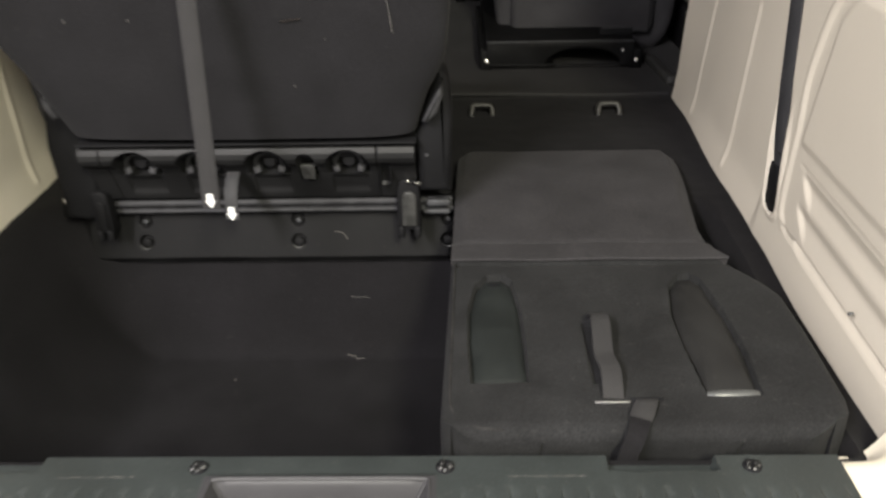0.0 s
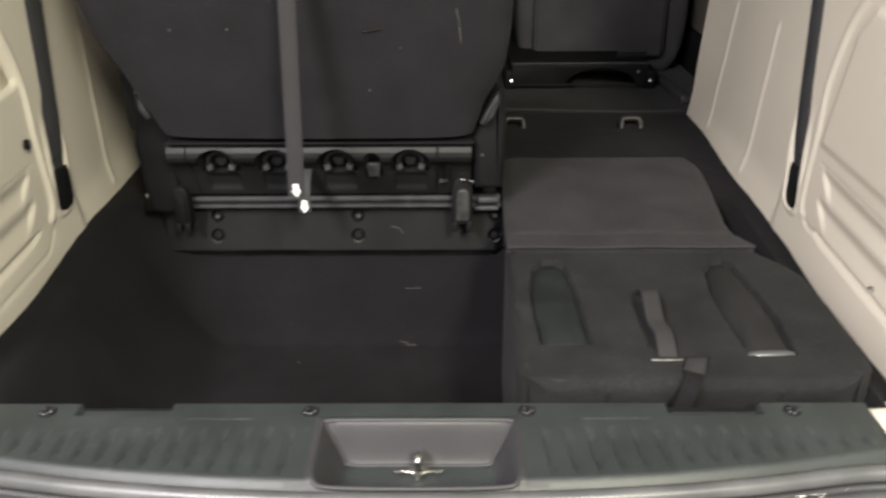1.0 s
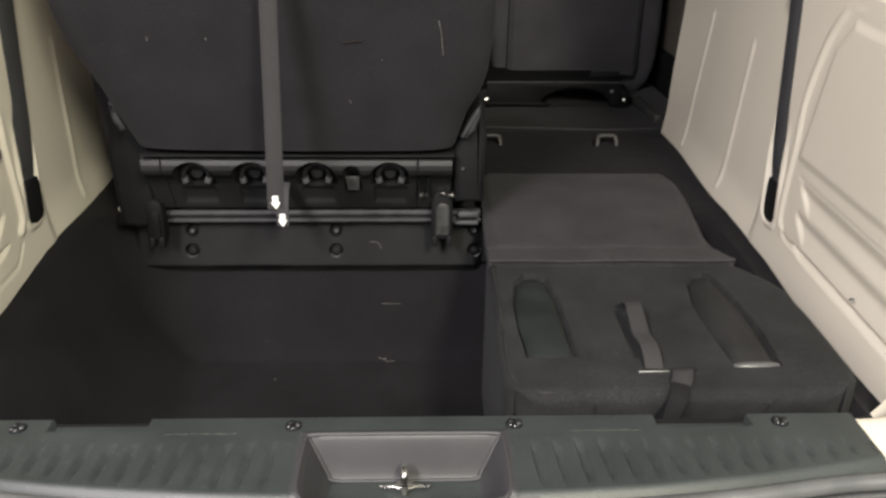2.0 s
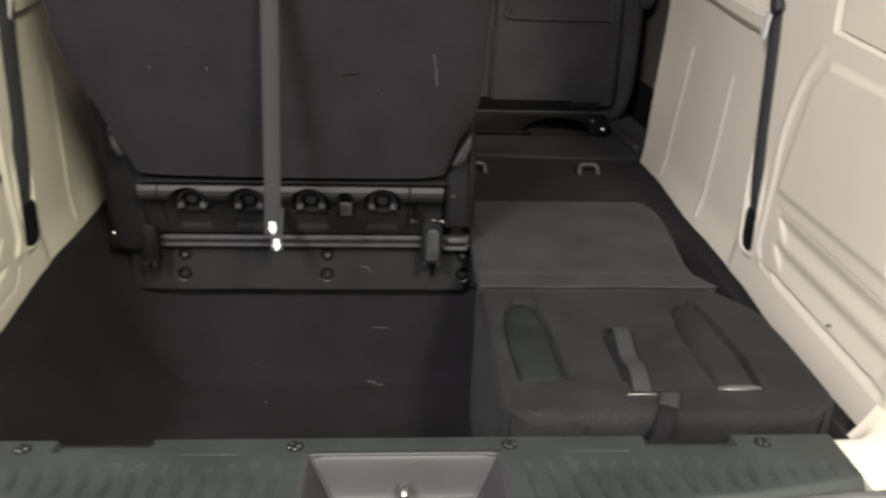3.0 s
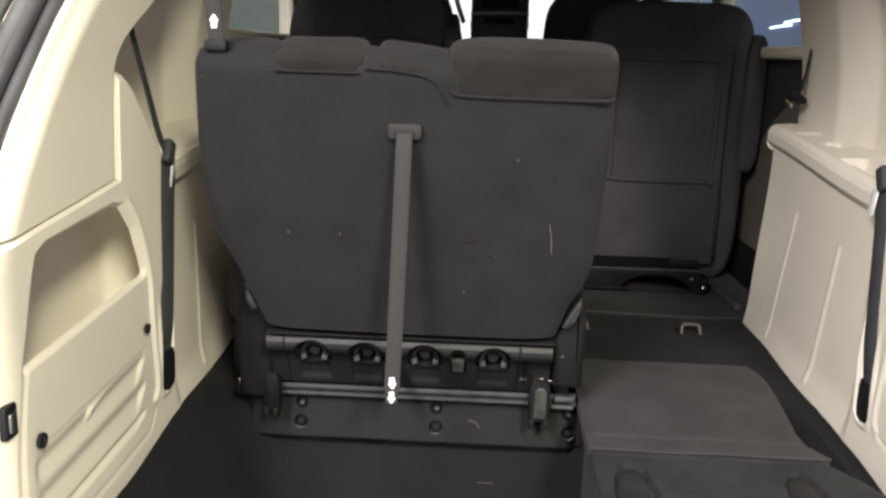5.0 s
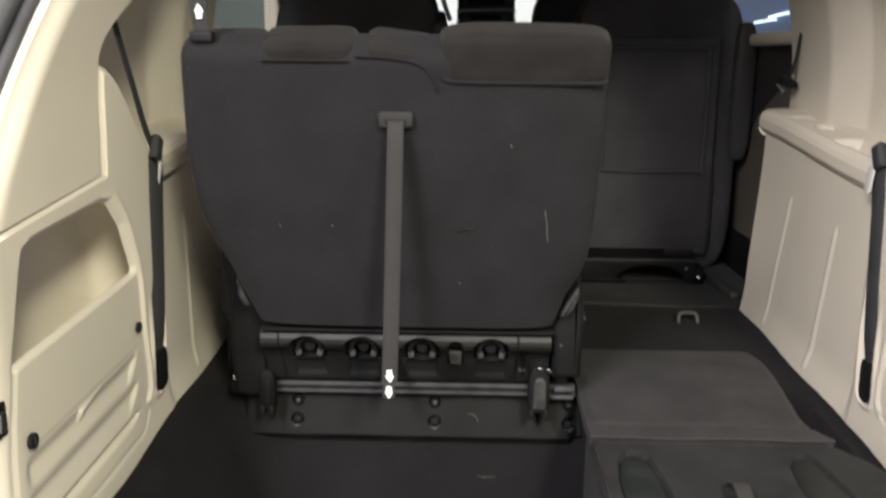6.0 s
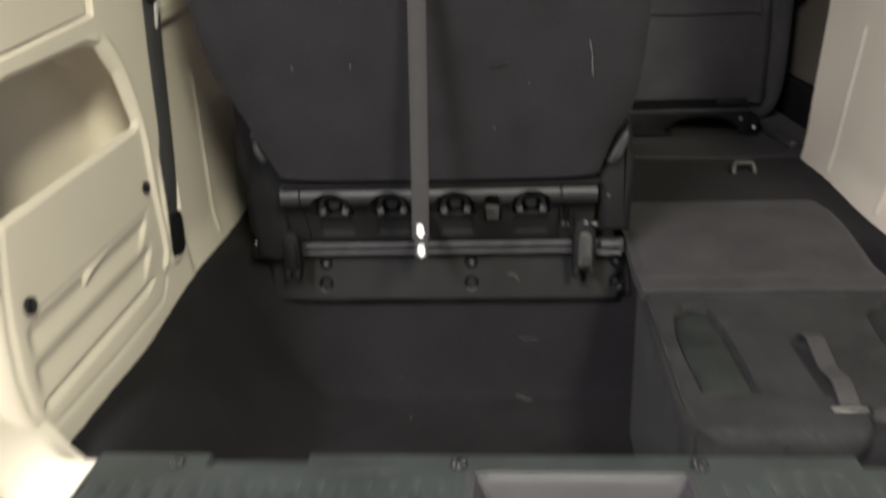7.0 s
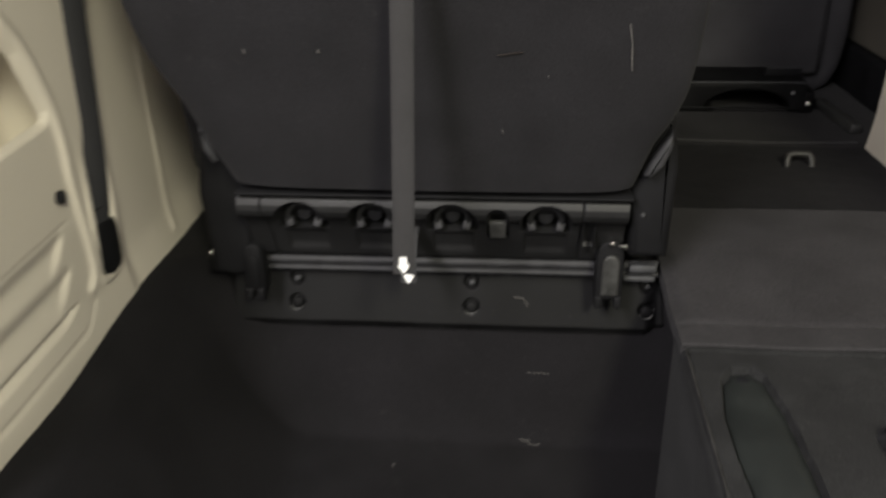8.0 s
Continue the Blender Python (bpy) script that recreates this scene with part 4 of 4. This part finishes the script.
part("edge_welt", bm_tube([(0.1445, 0.425, 0.6768), (0.1425, 0.30, 0.6768), (0.1405, 0.18, 0.6768), (0.1395, 0.100, 0.6768), (0.1460, 0.068, 0.6766), (0.1660, 0.0485, 0.6760), (0.200, 0.0435, 0.6745)], 0.0022, 8, 4), WELT, stow, "paler welt along the panel edge")
insA = part("recess_insert", insert_bm(dense(SLOT_A, 5), 0.006, 0.003), GREENPL, stow, "dark green-grey plastic insert in the felt")
part("insert_button", bm_cylinder((0.203, 0.366, 0.671), (0, 0, 1), 0.0095, 0.003, 18, 0.001), BLACK, insA)
part("recess_insert", insert_bm(dense(SLOT_B, 5), 0.010, 0.004), BROWNPL, stow, "black plastic insert with a pale highlighted end")
# paler tube carries the highlight along the insert's rounded end
part("insert_end", bm_tube([(0.447, 0.105, 0.672), (0.456, 0.1035, 0.675), (0.475, 0.103, 0.676), (0.494, 0.104, 0.675), (0.505, 0.106, 0.672)], 0.0068, 10, 4), FLANGE, stow, "pale tube for the highlight on the insert end")
part("strap", bm_strap([(0.338, 0.272, 0.680), (0.337, 0.262, 0.690), (0.336, 0.235, 0.700), (0.333, 0.195, 0.696), (0.331, 0.165, 0.692), (0.334, 0.135, 0.693), (0.333, 0.110, 0.688), (0.332, 0.092, 0.680)], 0.025, 0.003, (1, 0.04, 0)), WEB, stow, "grey webbing carrying strap")
part("strap_slot", bm_box(0.309, 0.351, 0.0845, 0.0885, 0.6785, 0.6812, 0.001), DULLSTEEL, stow, "thin bright edge of the strap slot")
part("tab", bm_strap([(0.370, 0.090, 0.6800), (0.367, 0.080, 0.6835), (0.362, 0.066, 0.6840), (0.356, 0.053, 0.6825)], 0.026, 0.003, (1, 0.10, 0)), WEB, stow, "grey webbing tab over the edge")
part("tab", bm_strap([(0.357, 0.056, 0.6815), (0.352, 0.041, 0.6810), (0.346, 0.029, 0.673), (0.339, 0.0235, 0.654), (0.333, 0.025, 0.61)], 0.023, 0.003, (1, 0.08, 0)), CARPET, stow, "dark webbing below the tab")
# black strip: slot of the tab and the shadow at it, in one
part("tab_shadow_slot", bm_box(0.350, 0.390, 0.089, 0.093, 0.6785, 0.681, 0.001), BLACK, stow)


def flap_at(u, v):
    y = 0.432 + 0.462 * v
    left = lerp_table([(0.43, 0.139), (0.85, 0.150), (0.88, 0.158), (0.894, 0.185)], y)
    right = lerp_table([(0.43, 0.562), (0.455, 0.548), (0.49, 0.541), (0.545, 0.543), (0.62, 0.550), (0.72, 0.562), (0.80, 0.570), (0.85, 0.572), (0.875, 0.566), (0.894, 0.545)], y)
    x = left + (right - left) * u
    z = 0.684 - 0.003 * step(0.006, 0.0, abs(y - 0.483)) + 0.010 * math.sin(math.pi * min(1, max(0, (y - 0.49) / 0.40)))
    z -= 0.012 * step(0.02, 0.0, min(x - left, right - x)) * step(0.45, 0.55, y) + 0.015 * step(0.87, 0.894, y)
    z += 0.002 * noise.noise(Vector((x * 9, y * 9, 7)))
    return Vector((x, y, z))


flap = thing("carpet_flap", "dark grey carpet flap with a hinge crease over the stowed seat", "flap")
part("front_strip", bm_grid(lambda u, v: flap_at(u, 0.1085 * v), 70, 14, (0, 0, -0.018)), FLAPC, flap)
part("sheet", bm_grid(lambda u, v: flap_at(u, 0.1115 + 0.8885 * v), 70, 70, (0, 0, -0.022)), FLAPC, flap)
part("bound_edge", bm_tube([flap_at(k / 12, 0.0) - Vector((0, 0.001, 0.002)) for k in range(13)], 0.0032, 8, 2), FLAPC, flap, "bound front edge of the flap")

# tie-down loops in the carpet ahead of the flap
def carpet_loop(x):
    base = thing("anchor_loop", "grey steel anchor loop standing out of the black carpet", "anchor", "anchor loops in the carpet")
    base.location = (x, 1.185, 0.652)
    part("loop", bm_tube([(-0.024, -0.010, -0.006), (-0.024, -0.004, 0.012), (-0.021, 0.002, 0.022), (-0.014, 0.004, 0.025), (0.014, 0.004, 0.025), (0.021, 0.002, 0.022), (0.024, -0.004, 0.012), (0.024, -0.010, -0.006)], 0.0066, 10, 4), LOOPSTEEL, base)
    part("collar", bm_box(-0.034, -0.020, -0.016, -0.002, -0.004, 0.004, 0.002), BLACK, base)
    part("collar", bm_box(0.020, 0.034, -0.016, -0.002, -0.004, 0.004, 0.002), BLACK, base)
    return base


anchor = carpet_loop(0.501)
copy_thing(anchor, pose(0.206, 1.185, 0.652))

# ---- fittings on the side trims ----
def belt(side):
    b = thing("seat_belt", "black seat belt hanging in the slot of the cream trim", "seat belt", "seat belts on the side trims")
    X = lambda x: side * x
    part("webbing", bm_strap([(X(0.6530), 0.517, 0.782), (X(0.6490), 0.521, 0.805), (X(0.6455), 0.529, 0.86), (X(0.6440), 0.538, 0.95), (X(0.6425), 0.550, 1.07), (X(0.6420), 0.557, 1.12), (X(0.6420), 0.560, 1.15)], 0.030 if side > 0 else 0.037, 0.0025, (-side * 0.24, 0.97, 0.05) if side > 0 else (0.40, 0.91, 0.05)), BELT, b)
    part("webbing", bm_strap([(X(0.643), 0.558, 1.16), (X(0.650), 0.543, 1.20), (X(0.662), 0.528, 1.28), (X(0.674), 0.512, 1.36), (X(0.686), 0.495, 1.46)], 0.013 if side > 0 else 0.019, 0.003, (0, 1, 0.4)), BELT, b)
    part("anchor_cover", bm_prism([(-0.024, -0.006), (-0.018, -0.017), (0.0, -0.023), (0.018, -0.017), (0.024, -0.006), (0.026, 0.04), (0.022, 0.055), (-0.010, 0.055), (-0.017, 0.04)], -0.003, 0.003, 0.0012, pose(X(0.6490) if side > 0 else -0.6455, 0.523, 0.738, 0, 0, 90 if side > 0 else 82)), DEEPBLACK, b, "black anchor cover sunk in the slot")
    tg = part("tongue_grip", bm_box(-0.015, 0.015, -0.008, 0.008, -0.024, 0.021, 0.006, 3, pose(X(0.637), 0.557, 1.164, -26, 0, 0) @ pose(0, 0, 0, 0, 0, 90)), BELT, b, "black plastic grip of the belt tongue")
    part("tongue", bm_prism([(-0.011, 0.0), (0.011, 0.0), (0.011, -0.044), (0.006, -0.050), (-0.006, -0.050), (-0.011, -0.044)], -0.0014, 0.0014, 0.0005, pose(X(0.634), 0.570, 1.143, 6, 0, 90)), TONGUE, tg, "bright steel tongue")
    part("thread_mark", bm_box(X(0.6455) - 0.001, X(0.6455) + 0.001, 0.508, 0.538, 0.8145, 0.8160, 0.0002), WEB, b)
    return b


belt(-1)
belt(1)


b2 = thing("seat_belt", "black seat belt of the cabin seat against the door pillar", "seat belt", "cabin seat belts")
part("webbing", bm_strap([(0.772, 1.292, 1.56), (0.768, 1.292, 1.46), (0.756, 1.290, 1.34), (0.746, 1.284, 1.288)], 0.016, 0.003, (0, 1, 0.3)), BELT, b2)
part("tongue_grip", bm_box(-0.014, 0.014, -0.026, 0.022, -0.008, 0.008, 0.004, 3, pose(0.740, 1.292, 1.270, 24, 0, 20)), BLACK, b2, "black plastic grip of the belt tongue")
part("tongue", bm_box(-0.003, 0.003, -0.016, 0.016, -0.006, 0.006, 0.001, 1, pose(0.730, 1.320, 1.252, 24, 0, 20)), STEEL, b2, "bright steel tongue")


def round_cap(x, y, z, r, side, material=BLACK):
    c = thing("trim_cap", "round black plug in the cream side trim", "plug", "plugs in the side trim")
    c.matrix_world = pose(x, y, z, 0, 90 * side, 0)
    part("face", bm_cylinder((0, 0, 0), (0, 0, 1), r, 0.006, 20, 0.0012), material, c)
    part("slot", bm_box(-r * 0.6, r * 0.6, -0.0012, 0.0012, 0.0025, 0.004, 0.0003), RUBBER, c)
    return c


round_cap(-0.641, 0.063, 0.835, 0.0108, 1)
round_cap(-0.641, 0.429, 0.869, 0.0088, 1)
round_cap(0.640, 0.196, 0.729, 0.0024, -1, FLANGE)

hk = thing("bag_hook", "black fold-out bag hook with a metal insert in the trim", "hook")
hk.location = (-0.652, 0.010, 0.886)
part("frame", bm_prism([(-0.012, -0.022), (0.012, -0.022), (0.014, -0.018), (0.014, 0.018), (0.012, 0.022), (-0.012, 0.022), (-0.014, 0.018), (-0.014, -0.018)], -0.004, 0.006, 0.002, pose(0, 0, 0, 0, 0, 90)), BLACK, hk)
part("insert", bm_box(0.001, 0.008, -0.008, 0.008, -0.014, 0.012, 0.003), DULLSTEEL, hk, "grey metal insert")

# small pale scuffs and lint
def fleck(pts, r, name="scuff_mark", label="pale scuff on the dark carpet"):
    return single(name, bm_tube(pts, r, 5, 2, 0.5), SCUFF, label, "scuff", "scuffs on the dark surfaces")


def on_seat(x, z):
    return (x, seat_y(z) - 0.0012, z)


def on_carpet(x, y):
    return (x, y, tub_z(x, y) + 0.0012)


fleck([on_seat(0.0515, 1.070), on_seat(0.0560, 1.048), on_seat(0.0575, 1.030), on_seat(0.0595, 1.013)], 0.0007, label="pale scratch on the backrest")
for fx, fz, dx, dz in ((-0.407, 1.040, 0.0012, -0.006), (-0.0935, 0.932, 0.0015, -0.005), (-0.0106, 1.185, 0.0005, -0.004), (-0.039, 1.006, 0.0010, -0.002), (-0.315, 1.039, 0.0004, -0.004), (-0.527, 1.305, 0.0010, -0.002)):
    fleck([on_seat(fx, fz), on_seat(fx + dx, fz + dz)], 0.0012, label="pale speck of lint on the backrest")
single("smear_mark", bm_tube([on_seat(x, z) for x, z in ((-0.100, 1.0325), (-0.092, 1.0330), (-0.080, 1.0352), (-0.070, 1.0362))], 0.0018, 6, 3, 0.3), BROWNMARK, "brownish smear on the dark backrest", "smear", "scuffs on the dark surfaces")
fleck([on_carpet(x, y) for x, y in ((-0.060, 0.5965), (-0.052, 0.5940), (-0.044, 0.5945))], 0.0011, label="pale scuff in the carpet tub")
fleck([on_carpet(x, y) for x, y in ((-0.046, 0.5905), (-0.037, 0.5885), (-0.028, 0.5895))], 0.0009, label="pale scuff in the carpet tub")
fleck([on_carpet(x, y) for x, y in ((-0.052, 0.6405), (-0.040, 0.6400), (-0.026, 0.6403), (-0.016, 0.6398))], 0.0007, label="pale scuff in the carpet tub")
fleck([on_carpet(-0.257, 0.528), on_carpet(-0.2545, 0.522)], 0.0011, label="pale speck of lint in the carpet tub")
fleck([(-0.075, panel_y(0.612) - 0.001, 0.618), (-0.060, panel_y(0.612) - 0.001, 0.616), (-0.052, panel_y(0.605) - 0.001, 0.604)], 0.0015, label="pale scuff on the mounting panel")
for x0, widths in ((0.203, (0.013, 0.007, 0.016, 0.009, 0.013, 0.008)), (-0.288, (0.010, 0.014, 0.007, 0.012, 0.018, 0.006))):
    for w in widths:
        part("worn_dash", bm_tube([(x0, -0.0142, 0.6606), (x0 + w, -0.0144, 0.6606)], 0.0004, 5, 2, 0.5), SCUFF, sill, "pale worn dash in the sill plate")
        x0 += w + 0.0035


# ---- cabin ahead ----
def cabin_seat(x, y, mirror, name="cabin_seat"):
    s = thing(name, "black cloth cabin seat with its back to the cargo bay", "car seat", "cabin seats")
    s.location = (x, y, 0)
    part("backrest", bm_pillow((0, 0.080, 1.075), 0.272, 0.085, 0.460, 0.30), CLOTH, s)
    part("back_panel", bm_box(-0.215, 0.188, -0.034, 0.02, 0.690, 1.395, 0.014, 3, None), CLOTH, s, "black panel on the seat back")
    part("panel_frame", bm_tube([(-0.176, -0.036, 0.992), (-0.176, -0.036, 1.335), (-0.160, -0.036, 1.355), (0.132, -0.036, 1.355), (0.148, -0.036, 1.335), (0.148, -0.036, 0.992), (0.132, -0.037, 0.972), (-0.160, -0.037, 0.972), (-0.176, -0.036, 0.992)], 0.0085, 10, 5, 1.0, (0, 1, 0)), CLOTH, s, "raised frame of the seat back panel")
    part("side_bolster", bm_pillow((0.268 * mirror, 0.02, 1.22), 0.036, 0.05, 0.22, 0.55), CLOTH, s)
    part("head_restraint", bm_pillow((0, 0.10, 1.66), 0.14, 0.06, 0.10, 0.4), CLOTH, s)
    for px in (-0.098, 0.098):
        part("post", bm_tube([(px, 0.10, 1.48), (px, 0.10, 1.60)], 0.007, 10, 1), STEEL, s, "bright steel head restraint post")
    arch = [(0.105 * math.cos(a), 0.646 + 0.048 * math.sin(a)) for a in np.linspace(math.pi, 0, 13)]
    part("seat_base", bm_prism([(-0.300, 0.640), (-0.105, 0.640)] + [(x - 0.03, z) for x, z in arch] + [(0.075, 0.640), (0.112, 0.640), (0.112, 0.712), (-0.300, 0.712)], -0.205, 0.45, 0.005), PANELBLK, s, "black seat base with an arched cut-out")
    # light along the top edge, painted as a paler tube
    part("base_edge", bm_tube([(-0.300, -0.206, 0.7125), (0.0, -0.206, 0.7135), (0.108, -0.206, 0.7125)], 0.0035, 8, 2), RAILPL, s, "pale tube for the lit top edge of the seat base")
    part("base_edge", bm_tube([(-0.300, -0.204, 0.6485), (0.080, -0.204, 0.6485)], 0.0030, 8, 2), PANELBLK, s)
    part("base_back", bm_box(-0.222, 0.196, -0.029, 0.30, 0.700, 0.945, 0.016, 3), CLOTH, s, "black lower cover of the seat back")
    # block and paler tube added for a short lit line
    part("lit_line_block", bm_box(0.024, 0.116, -0.130, -0.118, 0.710, 0.732, 0.003), DEEPBLACK, s)
    part("lit_line", bm_tube([(0.028, -0.130, 0.7320), (0.07, -0.130, 0.7325), (0.112, -0.130, 0.7335)], 0.0026, 8, 2), RAILPL, s, "pale tube for a short lit line over the seat base")
    for px in (-0.300, 0.117):
        part("rail_foot", bm_box(px - 0.018, px + 0.018, -0.20, 0.40, 0.632, 0.690, 0.006), PANELBLK, s)
        part("rail_pin", bm_cylinder((px, -0.206, 0.660), (0, -1, 0.3), 0.0075, 0.014, 14, 0.003), STEEL, s, "bright steel rail pin")
    part("rail_pin", bm_cylinder((0.078, -0.206, 0.687), (0, -1, 0.3), 0.005, 0.012, 14, 0.002), DULLSTEEL, s, "small steel rail pin")
    return s


cs = cabin_seat(0.530, 1.83, 1)
copy_thing(cs, pose(-0.440, 1.83, 0))
for sx in (-0.47, 0.46):
    copy_thing(cs, pose(sx, 2.75, -0.055) @ Matrix.Diagonal((1, 1, 1.09, 1)))

single("seat_track_cover", bm_box(-0.014, 0.014, -0.115, 0.115, -0.012, 0.012, 0.005, 2, pose(0.705, 1.575, 0.646, 0, 0, 4)), HOOKFACE, "ribbed black plastic seat track cover on the cabin floor", "track cover")

dash = thing("dashboard", "dark dashboard with a silver-trimmed centre stack", "dashboard")
dash.location = (0, 3.45, 0)
part("body", bm_box(-0.75, 0.75, 0.05, 0.45, 0.75, 1.40, 0.05, 4), DASH, dash)
part("console", bm_box(-0.135, 0.150, -0.06, 0.10, 0.75, 1.70, 0.02, 3), DASH, dash)
part("screen", bm_box(-0.085, 0.100, -0.066, -0.055, 1.575, 1.66, 0.004), BLACK, dash, "black screen")
part("silver_trim", bm_tube([(-0.13, -0.066, 1.47), (-0.13, -0.066, 1.535), (-0.11, -0.066, 1.548), (0.125, -0.066, 1.553), (0.145, -0.066, 1.54), (0.145, -0.066, 1.475)], 0.007, 8, 4), SILVER, dash, "silver trim round the lower controls")
for px in (-0.09, 0.105):
    part("knob", bm_cylinder((px, -0.07, 1.630), (0, -1, 0), 0.016, 0.02, 20, 0.003), SILVER, dash)
part("vent", bm_box(-0.07, 0.085, -0.064, -0.056, 1.50, 1.53, 0.003), BLACK, dash)
part("lever", bm_tube([(-0.17, -0.10, 1.50), (-0.20, -0.12, 1.58), (-0.21, -0.12, 1.62)], 0.012, 10, 4), SILVER, dash, "silver lever beside the stack")

# ---- van shell closing the bay, and the hall outside ----
single("ceiling", bm_box(-0.80, 0.80, 0.42, 3.9, 1.745, 1.785, 0.01), SHELL, "pale headlining of the van", "ceiling", kind="structure")
for side, word in ((-1, "left"), (1, "right")):
    xa, xb = sorted((side * 0.80, side * 0.86))
    dy = [(1.415, 1.335), (1.59, 1.262), (1.72, 1.200), (1.81, 1.150), (1.96, 1.020), (2.20, 0.960), (3.6, 0.940)]
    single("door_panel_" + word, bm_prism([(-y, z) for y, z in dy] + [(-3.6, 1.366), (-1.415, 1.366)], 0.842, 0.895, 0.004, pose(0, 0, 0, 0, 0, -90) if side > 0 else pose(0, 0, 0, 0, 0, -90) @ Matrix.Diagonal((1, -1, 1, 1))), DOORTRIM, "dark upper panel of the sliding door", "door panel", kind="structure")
    # lower panel: cabin shade painted in as a darker cream
    single("door_panel_lower_" + word, bm_box(*sorted((side * 0.850, side * 0.897)), 1.415, 3.6, 0.745, 1.34, 0.01), DOORSHADE, "lower sliding door panel, its cream darkened to stand for shade", "door panel", kind="structure")
    single("door_kick_" + word, bm_box(*sorted((side * 0.835, side * 0.897)), 1.415, 3.6, 0.50, 0.742, 0.012, 3), DEEPBLACK, "black kick panel of the sliding door", "door panel", kind="structure")
    single("door_sill_" + word, bm_box(min(side * 0.800, side * 0.86), max(side * 0.800, side * 0.86), 1.385, 3.6, 1.367, 1.402, 0.012, 3), CREAM, "cream window sill trim of the sliding door", "window sill", kind="structure")
    single("roof_rail_" + word, bm_box(xa, xb, 1.38, 3.9, 1.66, 1.744, 0.01), SHELL, "pale roof rail trim", "roof rail", kind="structure")
    for py in (1.30, 2.35, 3.45):
        single("pillar_%s_%d" % (word, round(py * 10)), bm_box(xa, xb, py, py + 0.11, 0.50, 1.743, 0.012), CREAM if py < 2 else SHELL, "cream trimmed door pillar", "pillar", kind="structure")
    w = single("window_" + word, bm_box(side * 0.83 - 0.002, side * 0.83 + 0.002, 1.39, 3.6, 1.40, 1.67, 0), GLASS, "clear side window of the van", "window", kind="structure")
    w.visible_shadow = False
    single("outer_panel_" + word, bm_box(*sorted((side * 0.90, side * 0.93)), -0.05, 3.9, 0.25, 1.38, 0.01), PAINT, "grey painted side of the van body", "body panel", kind="structure")
    single("outer_quarter_" + word, bm_box(*sorted((side * 0.84, side * 0.87)), 0.30, 1.39, 1.37, 1.76, 0.01), PAINT, "grey painted rear quarter of the van body", "body panel", kind="structure")
shield = single("windscreen", bm_box(-0.74, 0.74, -0.002, 0.002, 0, 0.55, 0, 1, pose(0, 3.95, 1.25, 25, 0, 0)), GLASS, "clear windscreen of the van", "window", kind="structure")
shield.visible_shadow = False
single("floor_pan", bm_box(-0.86, 0.86, 0.02, 4.0, 0.28, 0.34, 0.01), PAINT, "grey steel underbody of the van", "floor pan", kind="structure")
single("ground", bm_box(-30, 30, -30, 30, -0.05, 0.0, 0), CONCRETE, "grey concrete floor of the hall", "ground", kind="structure")
single("backdrop_right", bm_box(5.0, 5.05, -2, 34, 0, 6, 0), mat("blue_hall_wall", (0.055, 0.11, 0.27), 0.5, var=0.3, scale=0.8, fine=20, fine_var=0.1, bump=0.0), "blue painted wall of the hall beyond the window", "backdrop", kind="structure")
single("backdrop_left", bm_box(-5.05, -5.0, -2, 34, 0, 6, 0), mat("grey_green_hall_wall", (0.16, 0.19, 0.165), 0.6, var=0.2, scale=0.8, fine=20, fine_var=0.1, bump=0.0), "grey-green wall of the hall beyond the window", "backdrop", kind="structure")
LAMPTUBE = glow("hall_lamp_tube", (0.80, 0.92, 1.0), 1.6)
for y0, y1, z, tilt in ((13.4, 14.4, 1.955, 1.0), (12.2, 13.7, 2.035, 2.0)):
    single("hall_lamp", bm_box(4.93, 4.97, -(y1 - y0) / 2, (y1 - y0) / 2, -0.016, 0.016, 0.005, 2, pose(0, (y0 + y1) / 2, z, -tilt, 0, 0)), LAMPTUBE, "long white lamp tube along the blue hall wall", "lamp", "lamp tubes on the hall wall")
